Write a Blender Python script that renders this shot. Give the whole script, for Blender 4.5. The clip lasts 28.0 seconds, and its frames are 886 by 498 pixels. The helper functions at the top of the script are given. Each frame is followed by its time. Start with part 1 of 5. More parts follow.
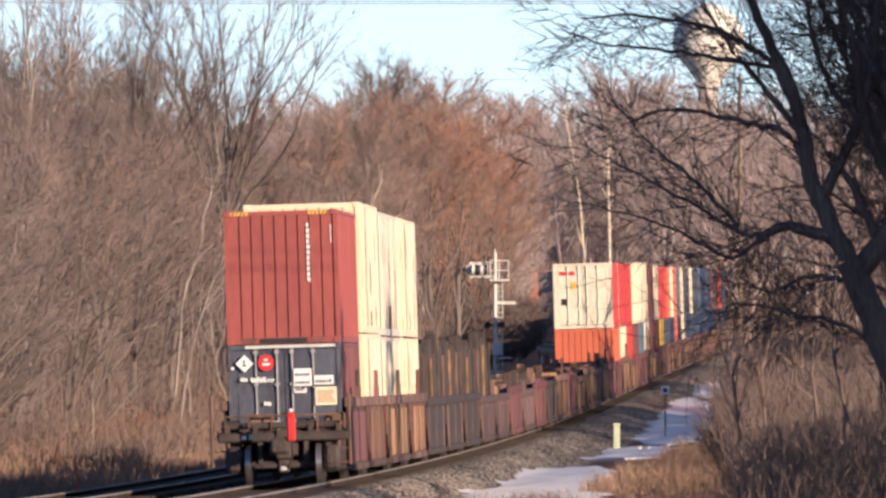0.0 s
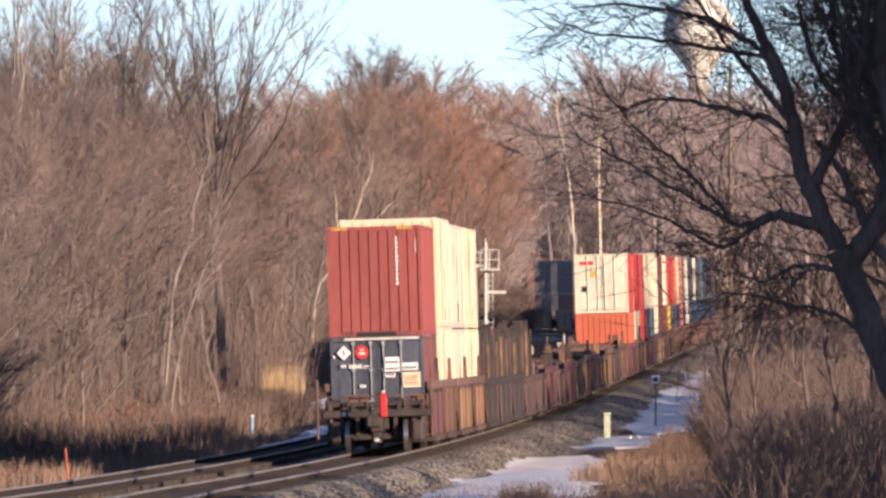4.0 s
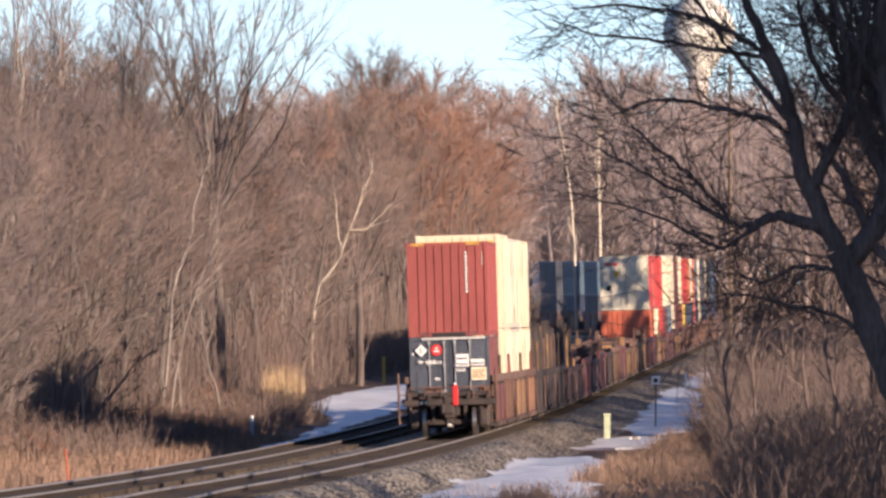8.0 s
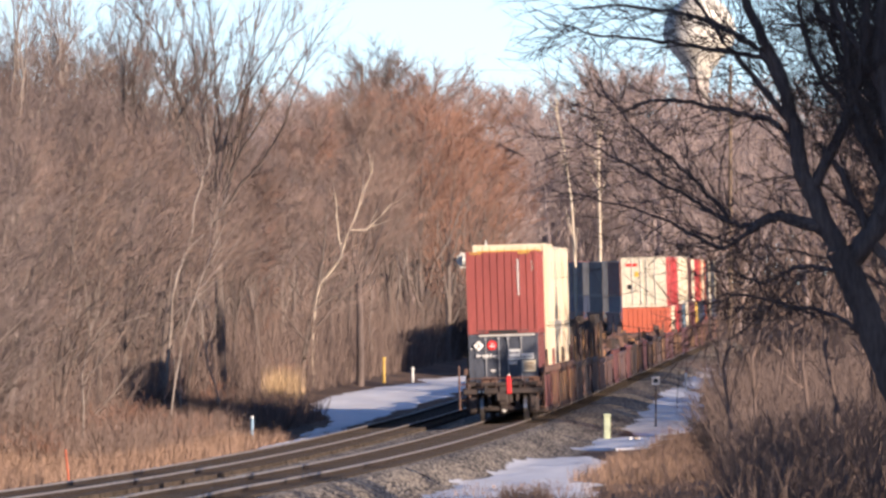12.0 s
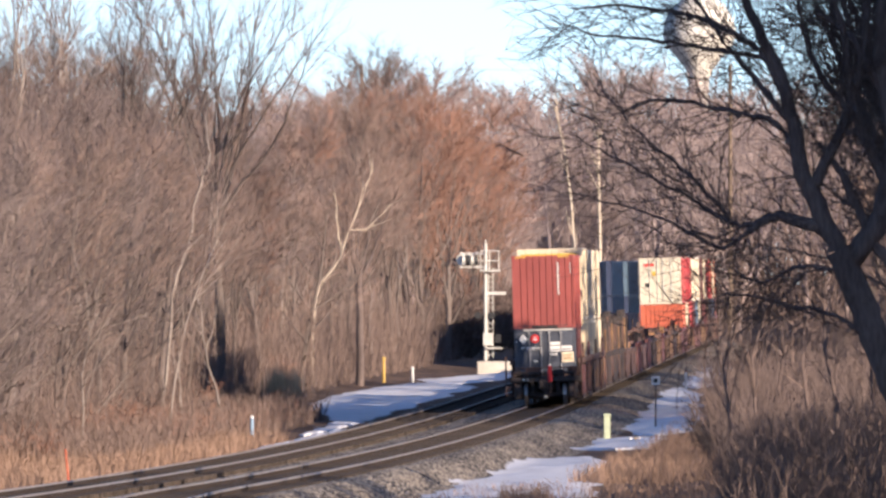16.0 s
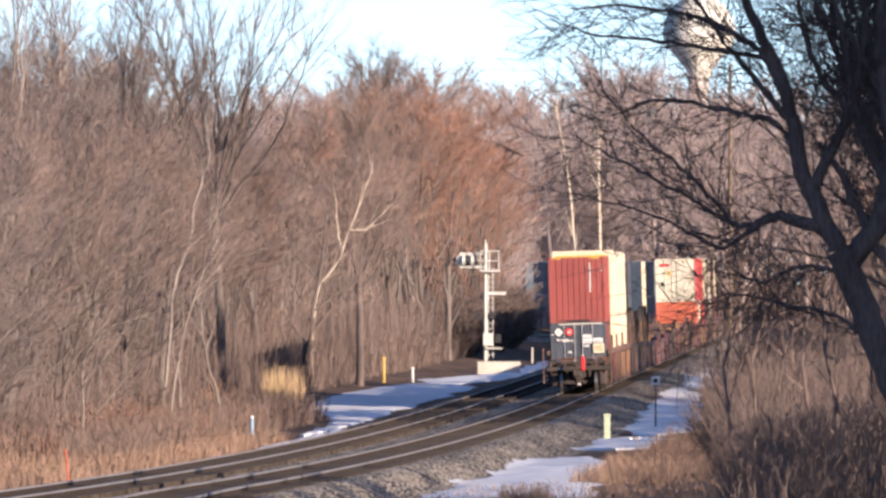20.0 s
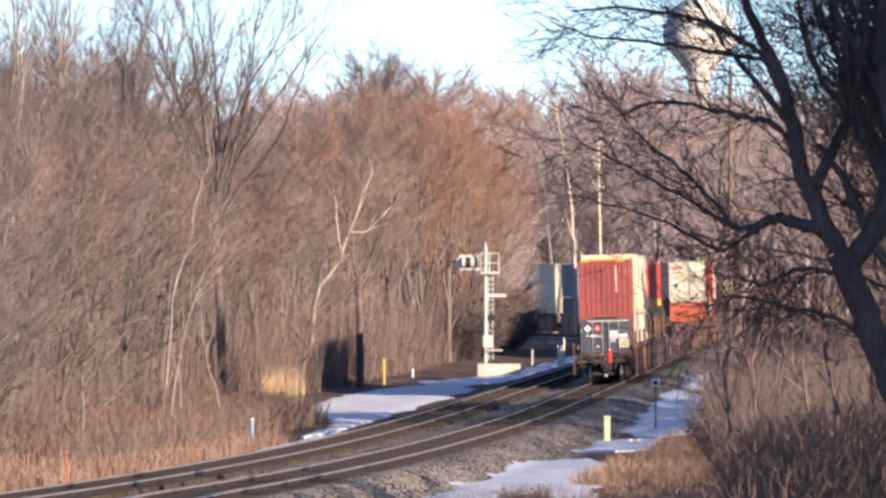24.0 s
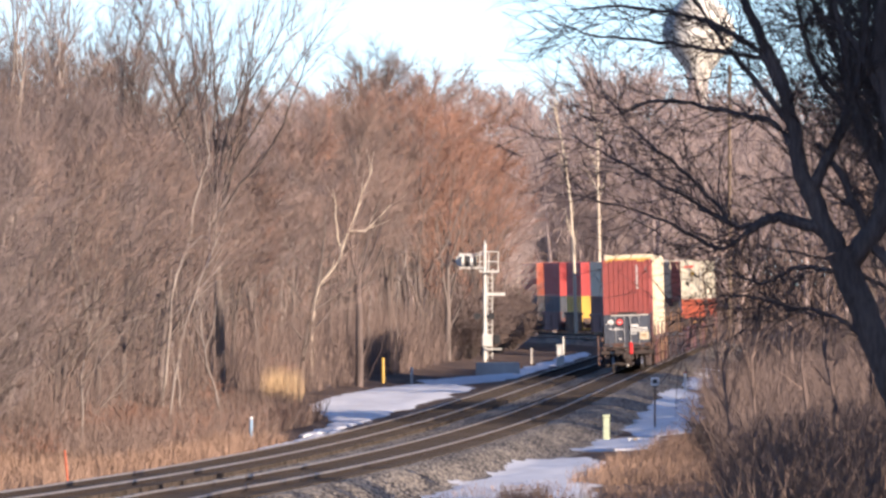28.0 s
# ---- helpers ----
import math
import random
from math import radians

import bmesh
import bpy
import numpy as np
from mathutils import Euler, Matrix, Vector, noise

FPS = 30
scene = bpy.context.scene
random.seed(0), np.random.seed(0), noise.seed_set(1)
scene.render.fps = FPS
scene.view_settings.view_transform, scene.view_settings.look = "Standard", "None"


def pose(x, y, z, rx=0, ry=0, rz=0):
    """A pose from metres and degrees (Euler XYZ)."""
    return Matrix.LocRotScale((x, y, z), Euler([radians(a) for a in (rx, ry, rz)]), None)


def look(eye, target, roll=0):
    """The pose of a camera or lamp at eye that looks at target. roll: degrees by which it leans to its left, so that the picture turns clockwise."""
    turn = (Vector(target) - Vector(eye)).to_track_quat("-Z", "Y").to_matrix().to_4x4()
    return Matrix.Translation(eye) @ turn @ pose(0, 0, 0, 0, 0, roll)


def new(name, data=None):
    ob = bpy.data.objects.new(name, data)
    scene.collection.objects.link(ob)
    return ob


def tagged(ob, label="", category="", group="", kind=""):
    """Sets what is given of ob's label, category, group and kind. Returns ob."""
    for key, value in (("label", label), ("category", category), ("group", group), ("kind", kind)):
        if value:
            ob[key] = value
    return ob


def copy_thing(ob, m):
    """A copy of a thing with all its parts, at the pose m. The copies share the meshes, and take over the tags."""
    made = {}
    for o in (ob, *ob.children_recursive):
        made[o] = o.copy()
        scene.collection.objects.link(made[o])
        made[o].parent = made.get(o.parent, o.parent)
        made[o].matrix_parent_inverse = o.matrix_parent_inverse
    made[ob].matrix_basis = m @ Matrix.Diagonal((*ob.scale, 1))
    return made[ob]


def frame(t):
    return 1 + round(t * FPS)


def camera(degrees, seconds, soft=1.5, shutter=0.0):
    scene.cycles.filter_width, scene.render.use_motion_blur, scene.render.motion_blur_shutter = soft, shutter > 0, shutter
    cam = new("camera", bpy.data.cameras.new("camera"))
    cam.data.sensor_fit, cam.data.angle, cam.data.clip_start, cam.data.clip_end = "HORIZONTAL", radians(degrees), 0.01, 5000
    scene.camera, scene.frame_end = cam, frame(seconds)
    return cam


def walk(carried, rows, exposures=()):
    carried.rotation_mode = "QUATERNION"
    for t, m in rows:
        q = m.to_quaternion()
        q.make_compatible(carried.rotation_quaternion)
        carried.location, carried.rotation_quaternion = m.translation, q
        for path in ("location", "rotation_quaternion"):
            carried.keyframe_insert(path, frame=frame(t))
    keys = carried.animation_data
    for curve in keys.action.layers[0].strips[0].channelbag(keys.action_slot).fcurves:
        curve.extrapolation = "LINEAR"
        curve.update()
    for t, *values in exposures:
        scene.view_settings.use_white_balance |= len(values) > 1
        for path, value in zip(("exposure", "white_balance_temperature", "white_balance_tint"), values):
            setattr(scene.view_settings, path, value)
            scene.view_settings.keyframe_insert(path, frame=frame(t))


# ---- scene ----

# ---------------------------------------------------------------- camera
FOCAL = 28000.0           # focal length in picture widths of 1568
EYE_Z = 6.0
cam = camera(math.degrees(2 * math.atan(784 / FOCAL)), 28.0, soft=2.8)


def aim(dx, dy):
    """Pose for a small pan and tilt of the long lens."""
    return look((0, 0, EYE_Z), (-dx, FOCAL, EYE_Z + 39 + dy))


CAMERA_ROWS = [(0.0, 17, 19.5), (0.5, 14, 16), (1.0, 7, 6), (1.5, 3, 3), (2.0, 2, 1.5), (2.5, 0, 0.3), (3.0, 0, 0),
               (3.5, 0, 0.2), (5.5, 0, 1.5), (8.0, 0, 2), (11.0, 0.3, 2.7), (14.5, 0, 2.5), (18.0, 0, 2.2),
               (21.5, 0, 2.8), (23.5, 0, 4.3), (24.0, 0, 6.3), (24.5, 0.3, 4.5), (25.0, -0.6, 3), (25.5, 0, 4.5),
               (26.0, -1, 4), (26.5, -1.3, 4.5), (27.0, 0, 4), (27.5, -0.3, 4), (28.0, -1.3, 4)]
walk(cam, [(t, aim(dx, dy)) for t, dx, dy in CAMERA_ROWS], [(0.0, 0.70, 7050, 20), (8.0, 0.75, 6900, 19), (17.0, 0.94, 6600, 17), (28.0, 1.01, 6560, 17)])

# ---------------------------------------------------------------- light
SUN_TO = Vector((0.72, -0.69, 0.238)).normalized()
world = bpy.data.worlds.new("world")
scene.world = world
world.use_nodes = True
wn = world.node_tree.nodes
sky = wn.new("ShaderNodeTexSky")
sky.sky_type = "NISHITA"
sky.sun_disc = False
sky.sun_elevation = math.asin(SUN_TO.z)
sky.sun_rotation = math.atan2(SUN_TO.x, SUN_TO.y)
sky.altitude, sky.air_density, sky.dust_density, sky.ozone_density = 900, 0.55, 0.25, 3.0
wn["Background"].inputs["Strength"].default_value = 0.12
world.node_tree.links.new(sky.outputs[0], wn["Background"].inputs["Color"])
sun = new("sun", bpy.data.lights.new("sun", "SUN"))
sun.data.energy, sun.data.angle, sun.data.color = 5.0, radians(0.6), (1.0, 0.845, 0.66)
sun.matrix_world = look(SUN_TO * 50, (0, 0, 0))



# ---------------------------------------------------------------- materials
def mat(name, col, col2=None, rough=0.8, scale=3.0, metal=0.0, bump=0.15, rand=0.0, island=0.0, fine=12.0, streak=1.0, along=1.0, hard=0.15, grain=0.45, patch=0.6):
    """Painted or natural surface: two colours mixed by coarse and fine noise, with fine relief."""
    m = bpy.data.materials.new(name)
    m.use_nodes = True
    nt = m.node_tree
    n, l = nt.nodes, nt.links
    b = n["Principled BSDF"]
    b.inputs["Roughness"].default_value = rough
    b.inputs["Metallic"].default_value = metal
    b.inputs["Specular IOR Level"].default_value = 0.1 if rough > 0.88 else 0.5
    col2 = col2 or tuple(c * 0.65 for c in col)
    tc = n.new("ShaderNodeTexCoord")
    mp = n.new("ShaderNodeMapping")
    mp.inputs["Scale"].default_value = (1, along, streak)
    l.new(tc.outputs["Object"], mp.inputs["Vector"])
    a = n.new("ShaderNodeTexNoise")
    a.inputs["Scale"].default_value, a.inputs["Detail"].default_value = scale, 6
    f = n.new("ShaderNodeTexNoise")
    f.inputs["Scale"].default_value, f.inputs["Detail"].default_value = scale * fine, 3
    for q in (a, f):
        l.new(mp.outputs[0], q.inputs["Vector"])
    mix = n.new("ShaderNodeMath")
    mix.operation = "MULTIPLY_ADD"
    mix.inputs[1].default_value = grain
    l.new(f.outputs["Fac"], mix.inputs[0])
    sub = n.new("ShaderNodeMath")
    sub.operation = "MULTIPLY"
    sub.inputs[1].default_value = patch
    l.new(a.outputs["Fac"], sub.inputs[0])
    l.new(sub.outputs[0], mix.inputs[2])
    ramp = n.new("ShaderNodeValToRGB")
    ramp.color_ramp.elements[0].position, ramp.color_ramp.elements[1].position = (grain + patch) / 2 + 0.005 - hard, (grain + patch) / 2 + 0.005 + hard
    ramp.color_ramp.elements[0].color = (*col2, 1)
    ramp.color_ramp.elements[1].color = (*col, 1)
    l.new(mix.outputs[0], ramp.inputs["Fac"])
    out = ramp.outputs["Color"]
    if rand or island:
        hs = n.new("ShaderNodeHueSaturation")
        amount = rand or island
        if rand:
            src = n.new("ShaderNodeObjectInfo").outputs["Random"]
        else:
            src = n.new("ShaderNodeNewGeometry").outputs["Random Per Island"]
        mr = n.new("ShaderNodeMapRange")
        mr.inputs["To Min"].default_value, mr.inputs["To Max"].default_value = 1 - amount, 1 + amount
        l.new(src, mr.inputs["Value"])
        l.new(mr.outputs[0], hs.inputs["Value"])
        l.new(out, hs.inputs["Color"])
        out = hs.outputs["Color"]
    l.new(out, b.inputs["Base Color"])
    if bump:
        bp = n.new("ShaderNodeBump")
        bp.inputs["Strength"].default_value = bump
        bp.inputs["Distance"].default_value = 0.03
        l.new(f.outputs["Fac"], bp.inputs["Height"])
        l.new(bp.outputs[0], b.inputs["Normal"])
    return m


M = {}
# Strong two-tone grain stands in for lit stones and the shade between them.
M["ballast"] = mat("ballast", (0.359, 0.308, 0.249), (0.0534, 0.0475, 0.0475), 0.95, 1.2, bump=1.0, fine=10, along=0.035, hard=0.15, grain=1.1, patch=0.5)
M["earth"] = mat("earth", (0.194, 0.131, 0.096), (0.0679, 0.0485, 0.0407), 0.95, 0.6, bump=0.6, fine=9, along=0.12)
M["snow"] = mat("snow", (0.86, 0.87, 0.90), (0.62, 0.61, 0.62), 0.7, 0.5, bump=0.25, fine=5, along=0.15, hard=0.3)
M["rail"] = mat("rail_steel", (0.055, 0.04, 0.033), (0.028, 0.022, 0.02), 0.9, 2)
M["railhead"] = mat("rail_head", (0.36, 0.325, 0.29), (0.20, 0.17, 0.15), 0.45, 2, metal=0.3, bump=0.05)
M["tie"] = mat("tie_wood", (0.097, 0.0757, 0.0621), (0.0485, 0.0404, 0.0339), 0.95, 3, island=0.35)
M["bark"] = mat("bark", (0.204, 0.167, 0.147), (0.097, 0.0788, 0.0723), 0.95, 1.2, rand=0.25, streak=0.3)
M["pale_bark"] = mat("pale_bark", (0.388, 0.333, 0.294), (0.213, 0.177, 0.153), 0.9, 1.0, rand=0.1, streak=0.4)
M["mid_bark"] = mat("mid_brown_bark", (0.349, 0.288, 0.249), (0.194, 0.157, 0.136), 0.95, 1.2, streak=0.3)
M["twig"] = mat("twig", (0.286, 0.207, 0.175), (0.17, 0.121, 0.104), 0.95, 0.10, rand=0.25)
M["grey_twig"] = mat("grey_twig", (0.199, 0.157, 0.147), (0.121, 0.0939, 0.0881), 0.95, 0.10, rand=0.25)
M["birch"] = mat("pale_smooth_bark", (0.66, 0.57, 0.45), (0.42, 0.34, 0.26), 0.85, 1.5, streak=0.4)
M["rust_twig"] = mat("rust_twig", (0.349, 0.187, 0.13), (0.242, 0.136, 0.102), 0.95, 0.15, rand=0.15)
# Paler than the near twigs: haze of the distance is put into the colour.
M["hazed_twig"] = mat("hazed_twig", (0.398, 0.318, 0.299), (0.252, 0.197, 0.186), 0.95, 0.06)
M["brush_light"] = mat("pale_brush_stem", (0.238, 0.174, 0.147), (0.131, 0.096, 0.0825), 0.95, 0.12, island=0.35)
M["brush"] = mat("brush_stem", (0.189, 0.139, 0.12), (0.102, 0.0768, 0.0701), 0.95, 0.12, island=0.35)
M["grass"] = mat("dry_grass", (0.349, 0.232, 0.169), (0.184, 0.121, 0.0904), 0.95, 0.2, island=0.3)
M["straw"] = mat("pale_straw", (0.66, 0.47, 0.28), (0.45, 0.31, 0.18), 0.95, 0.3, island=0.25)
M["dark_bark"] = mat("dark_bark", (0.18, 0.142, 0.13), (0.085, 0.067, 0.062), 0.95, 2.5, bump=0.6, streak=0.3)
M["dark_twig"] = mat("dark_twig", (0.20, 0.155, 0.135), (0.115, 0.088, 0.077), 0.95, 1.0)
M["red"] = mat("oxide_red_paint", (0.325, 0.074, 0.062), (0.22, 0.050, 0.044), 0.55, 0.8, streak=0.35)
M["slate"] = mat("slate_blue_paint", (0.075, 0.085, 0.11), (0.035, 0.04, 0.055), 0.55, 0.9, streak=0.4)
M["cream"] = mat("off_white_paint", (0.78, 0.68, 0.50), (0.55, 0.45, 0.31), 0.5, 0.6, streak=0.12, hard=0.2)
M["white"] = mat("white_paint", (0.66, 0.61, 0.52), (0.42, 0.37, 0.30), 0.5, 0.7, streak=0.12, hard=0.18)
M["oxblood"] = mat("oxblood_paint", (0.19, 0.06, 0.055), (0.07, 0.03, 0.03), 0.6, 0.6, streak=0.35, rand=0.25)
M["rust"] = mat("rusty_steel", (0.16, 0.085, 0.06), (0.04, 0.03, 0.03), 0.85, 0.45, bump=0.4, rand=0.45, streak=0.3, hard=0.1)
M["rust2"] = mat("weathered_yellow_steel", (0.33, 0.17, 0.075), (0.05, 0.035, 0.03), 0.8, 0.45, bump=0.3, rand=0.4, streak=0.3, hard=0.1)
M["dull"] = mat("dull_purple_brown_steel", (0.155, 0.088, 0.078), (0.042, 0.03, 0.03), 0.75, 0.6, bump=0.3, rand=0.4, streak=0.3, hard=0.1)
M["dark_steel"] = mat("grimy_dark_steel", (0.062, 0.044, 0.038), (0.022, 0.017, 0.016), 0.75, 1.6, bump=0.3)
M["tread"] = mat("polished_wheel_tread", (0.42, 0.38, 0.34), (0.25, 0.22, 0.2), 0.28, 3, metal=0.85, bump=0)
M["grey"] = mat("grey_white_paint", (0.70, 0.64, 0.50), (0.50, 0.45, 0.35), 0.55, 0.7, streak=0.3)
M["blue"] = mat("deep_blue_paint", (0.022, 0.04, 0.10), (0.014, 0.025, 0.06), 0.5, 0.7, streak=0.4)
M["steelblue"] = mat("steel_blue_paint", (0.09, 0.15, 0.21), (0.06, 0.10, 0.14), 0.5, 0.7, streak=0.4)
M["green"] = mat("pale_green_paint", (0.26, 0.42, 0.32), (0.15, 0.27, 0.20), 0.5, 0.7, streak=0.4)
M["brightred"] = mat("bright_red_paint", (0.50, 0.055, 0.052), (0.34, 0.038, 0.036), 0.5, 0.8, streak=0.4)
M["orange"] = mat("orange_paint", (0.56, 0.14, 0.08), (0.44, 0.10, 0.05), 0.5, 0.8, streak=0.4)
M["yellow"] = mat("yellow_paint", (0.72, 0.46, 0.07), (0.46, 0.28, 0.05), 0.5, 0.8, streak=0.4)
M["tan"] = mat("tan_paint", (0.50, 0.36, 0.22), (0.32, 0.22, 0.13), 0.6, 0.8, streak=0.4)
M["mark_white"] = mat("marking_white", (0.82, 0.81, 0.78), (0.68, 0.66, 0.62), 0.6, 2, bump=0)
M["mark_red"] = mat("marking_red", (0.68, 0.03, 0.03), (0.52, 0.025, 0.025), 0.5, 2, bump=0)
M["mark_black"] = mat("marking_black", (0.02, 0.02, 0.02), (0.012, 0.012, 0.012), 0.6, 2, bump=0)
M["rod"] = mat("dull_rod_steel", (0.36, 0.37, 0.38), (0.24, 0.24, 0.25), 0.55, 2, bump=0)
M["galv"] = mat("galvanised_steel", (0.66, 0.65, 0.60), (0.50, 0.48, 0.43), 0.5, 2, metal=0.15, bump=0.1)
M["concrete"] = mat("pale_concrete", (0.60, 0.56, 0.49), (0.42, 0.38, 0.33), 0.9, 1.3, bump=0.4)
M["black"] = mat("signal_black", (0.025, 0.025, 0.027), (0.012, 0.012, 0.013), 0.6, 2)
M["tank"] = mat("tank_white", (0.82, 0.78, 0.70), (0.70, 0.66, 0.58), 0.5, 0.3, bump=0)
M["pole"] = mat("pole_wood", (0.26, 0.19, 0.14), (0.13, 0.10, 0.075), 0.9, 1.5, streak=0.15)
M["cable"] = mat("cable_grey", (0.20, 0.20, 0.21), (0.12, 0.12, 0.13), 0.6, 2, bump=0)
M["cabinet"] = mat("cabinet_green", (0.50, 0.56, 0.38), (0.38, 0.42, 0.28), 0.6, 1.5)
M["stake_blue"] = mat("blue_stake", (0.28, 0.45, 0.62), (0.20, 0.33, 0.47), 0.5, 2)
M["stake_orange"] = mat("orange_stake", (0.62, 0.13, 0.05), (0.45, 0.09, 0.04), 0.6, 2)


# ---------------------------------------------------------------- mesh tools
def part(name, bm, material, parent=None, label="", smooth=False):
    """Links a bmesh as one mesh object, under a thing or a part."""
    me = bpy.data.meshes.new(name)
    bm.to_mesh(me)
    bm.free()
    me.materials.append(material)
    if smooth:
        me.polygons.foreach_set("use_smooth", [True] * len(me.polygons))
    ob = new(name, me)
    ob.parent = parent
    if label:
        ob["label"] = label
    return ob


def raw(name, verts, faces, material, parent=None, label=""):
    me = bpy.data.meshes.new(name)
    me.from_pydata(verts, [], faces)
    me.materials.append(material)
    ob = new(name, me)
    ob.parent = parent
    if label:
        ob["label"] = label
    return ob


def share(ob, parent, m):
    """Another part on the same mesh."""
    o = ob.copy()
    scene.collection.objects.link(o)
    o.parent = parent
    o.matrix_basis = m
    return o


def box(bm, x0, x1, y0, y1, z0, z1, bevel=0.0):
    b = bmesh.new()
    bmesh.ops.create_cube(b, size=1, matrix=Matrix.LocRotScale(((x0 + x1) / 2, (y0 + y1) / 2, (z0 + z1) / 2), None, (x1 - x0, y1 - y0, z1 - z0)))
    if bevel:
        bmesh.ops.bevel(b, geom=b.edges[:], offset=bevel, segments=1, affect="EDGES")
    tmp = bpy.data.meshes.new("tmp")
    b.to_mesh(tmp)
    b.free()
    bm.from_mesh(tmp)
    bpy.data.meshes.remove(tmp)
    return bm


def cyl(bm, p, q, r0, r1=None, seg=10):
    p, q = Vector(p), Vector(q)
    m = Matrix.Translation((p + q) / 2) @ (q - p).to_track_quat("Z", "Y").to_matrix().to_4x4()
    bmesh.ops.create_cone(bm, cap_ends=True, segments=seg, radius1=r0, radius2=r0 if r1 is None else r1, depth=(q - p).length, matrix=m)
    return bm


def bx(*a, **k):
    return box(bmesh.new(), *a, **k)


def cy(*a, **k):
    return cyl(bmesh.new(), *a, **k)


def rope(pts, r, seg=4):
    """One tube along a line of points."""
    b = bmesh.new()
    rings = []
    for i, p in enumerate(pts):
        d = (Vector(pts[min(i + 1, len(pts) - 1)]) - Vector(pts[max(i - 1, 0)])).normalized()
        a = d.orthogonal().normalized()
        c = d.cross(a)
        rings.append([b.verts.new(Vector(p) + (a * math.cos(2 * math.pi * j / seg) + c * math.sin(2 * math.pi * j / seg)) * r) for j in range(seg)])
    for q, w in zip(rings, rings[1:]):
        for j in range(seg):
            b.faces.new((q[j], q[(j + 1) % seg], w[(j + 1) % seg], w[j]))
    return b


def empty(name, m=None):
    o = new(name)
    o.empty_display_size = 0.3
    if m is not None:
        o.matrix_basis = m
    return o


# ---------------------------------------------------------------- the line of the railway
X0, SLOPE = -12.98, 0.02713       # straight: x = X0 + SLOPE * y
BEND, RADIUS, SWEEP = 1190.0, 1150.0, 0.46
HEAD0 = math.atan(SLOPE)
CANT = 0.03                       # the bed leans to the left


def rail_z(d):
    if d < 300:
        return rail_z(300) + (300 - d) * 0.004
    if d < 650:
        return 0.70 + 0.82 * ((650 - d) / 292) ** 2
    return 0.70 + 0.00025 * (min(d, 1400) - 650)


def on_line(s):
    """Place (x, y) and heading on the track's centre at s metres along."""
    if s <= BEND:
        return X0 + SLOPE * s, s, HEAD0
    turned = min((s - BEND) / RADIUS, SWEEP)
    h = HEAD0 - turned
    x = X0 + SLOPE * BEND + RADIUS * (math.cos(h) - math.cos(HEAD0))
    y = BEND + RADIUS * (math.sin(HEAD0) - math.sin(h))
    over = (s - BEND) - turned * RADIUS
    return x + over * math.sin(h), y + over * math.cos(h), h


def beside(s, u, dz=0.0):
    """Point u metres to the side of the track's centre."""
    x, y, h = on_line(s)
    return Vector((x + u * math.cos(h), y - u * math.sin(h), rail_z(y) + dz + CANT * max(-8.0, min(6.0, u))))


def smooth(a, b, x):
    t = max(0.0, min(1.0, (x - a) / (b - a)))
    return t * t * (3 - 2 * t)


def ground_dz(s, u):
    """Height of the ground against the rail's top."""
    foot = max(2.9, min(4.4, 3.2 + (s - 420) * 0.008))
    z = -0.145 - 0.05 * smooth(-1.2, -3.0, u)
    z -= 0.52 * smooth(1.75, foot, u)
    z += 0.9 * smooth(7.6, 14, u) + 1.5 * smooth(14, 60, u)
    z -= 0.35 * smooth(-5.6, -7.2, u) if u < -5.6 else 0
    z += 0.7 * smooth(-11, -20, u) + 1.6 * smooth(-20, -70, u) if u < -11 else 0
    if -5.6 < u < 1.75:
        z -= 0.10 * (1 - smooth(0.75, 1.3, abs(u + 2.05)))
    z += 0.08 * noise.noise((s * 0.06, u * 0.35, 0)) * smooth(5.5, 7.5, abs(u + 2.05))
    z += 0.012 * noise.noise((s * 0.25, u * 1.6, 4))
    return z


def ground_point(s, u, dz=0.0):
    return beside(s, u, ground_dz(s, u) + dz)


# ---------------------------------------------------------------- ground
def build_ground():
    ss = [-300, -100, 0, 100, 180, 240] + list(np.arange(270, 700, 1.6)) + list(np.arange(700, 1300, 5.0)) + list(np.arange(1300, 1900, 20.0)) + [2000, 2300, 3000, 4200]
    us = [-2500, -900, -400, -200, -120, -70, -45, -30, -22, -17] + list(np.arange(-14, 14.1, 0.45)) + [17, 22, 30, 45, 70, 120, 200, 400, 900, 2500]
    v, f = [], []
    for s in ss:
        for u in us:
            p = beside(min(s, 1700), max(-160, min(160, u)), ground_dz(s, u))
            if s > 1700 or abs(u) > 160:
                x, y, h = on_line(1700)
                base = beside(min(s, 1700), 0)
                p = Vector((base.x + u if s <= 1700 else x + u, s if s > 1700 else base.y, p.z))
            v.append(p)
    n = len(us)
    for i in range(len(ss) - 1):
        for j in range(n - 1):
            a = i * n + j
            f.append((a, a + 1, a + n + 1, a + n))
    g = raw("ground", v, f, M["earth"])
    g.data.materials.append(M["ballast"])
    for p in g.data.polygons:
        j = p.index % (n - 1)
        u = (us[j] + us[j + 1]) / 2
        p.material_index = 1 if -6.6 < u < 4.0 else 0
        p.use_smooth = True
    tagged(g, "brown winter earth with crushed-stone railway ballast", "ground", kind="structure")


build_ground()


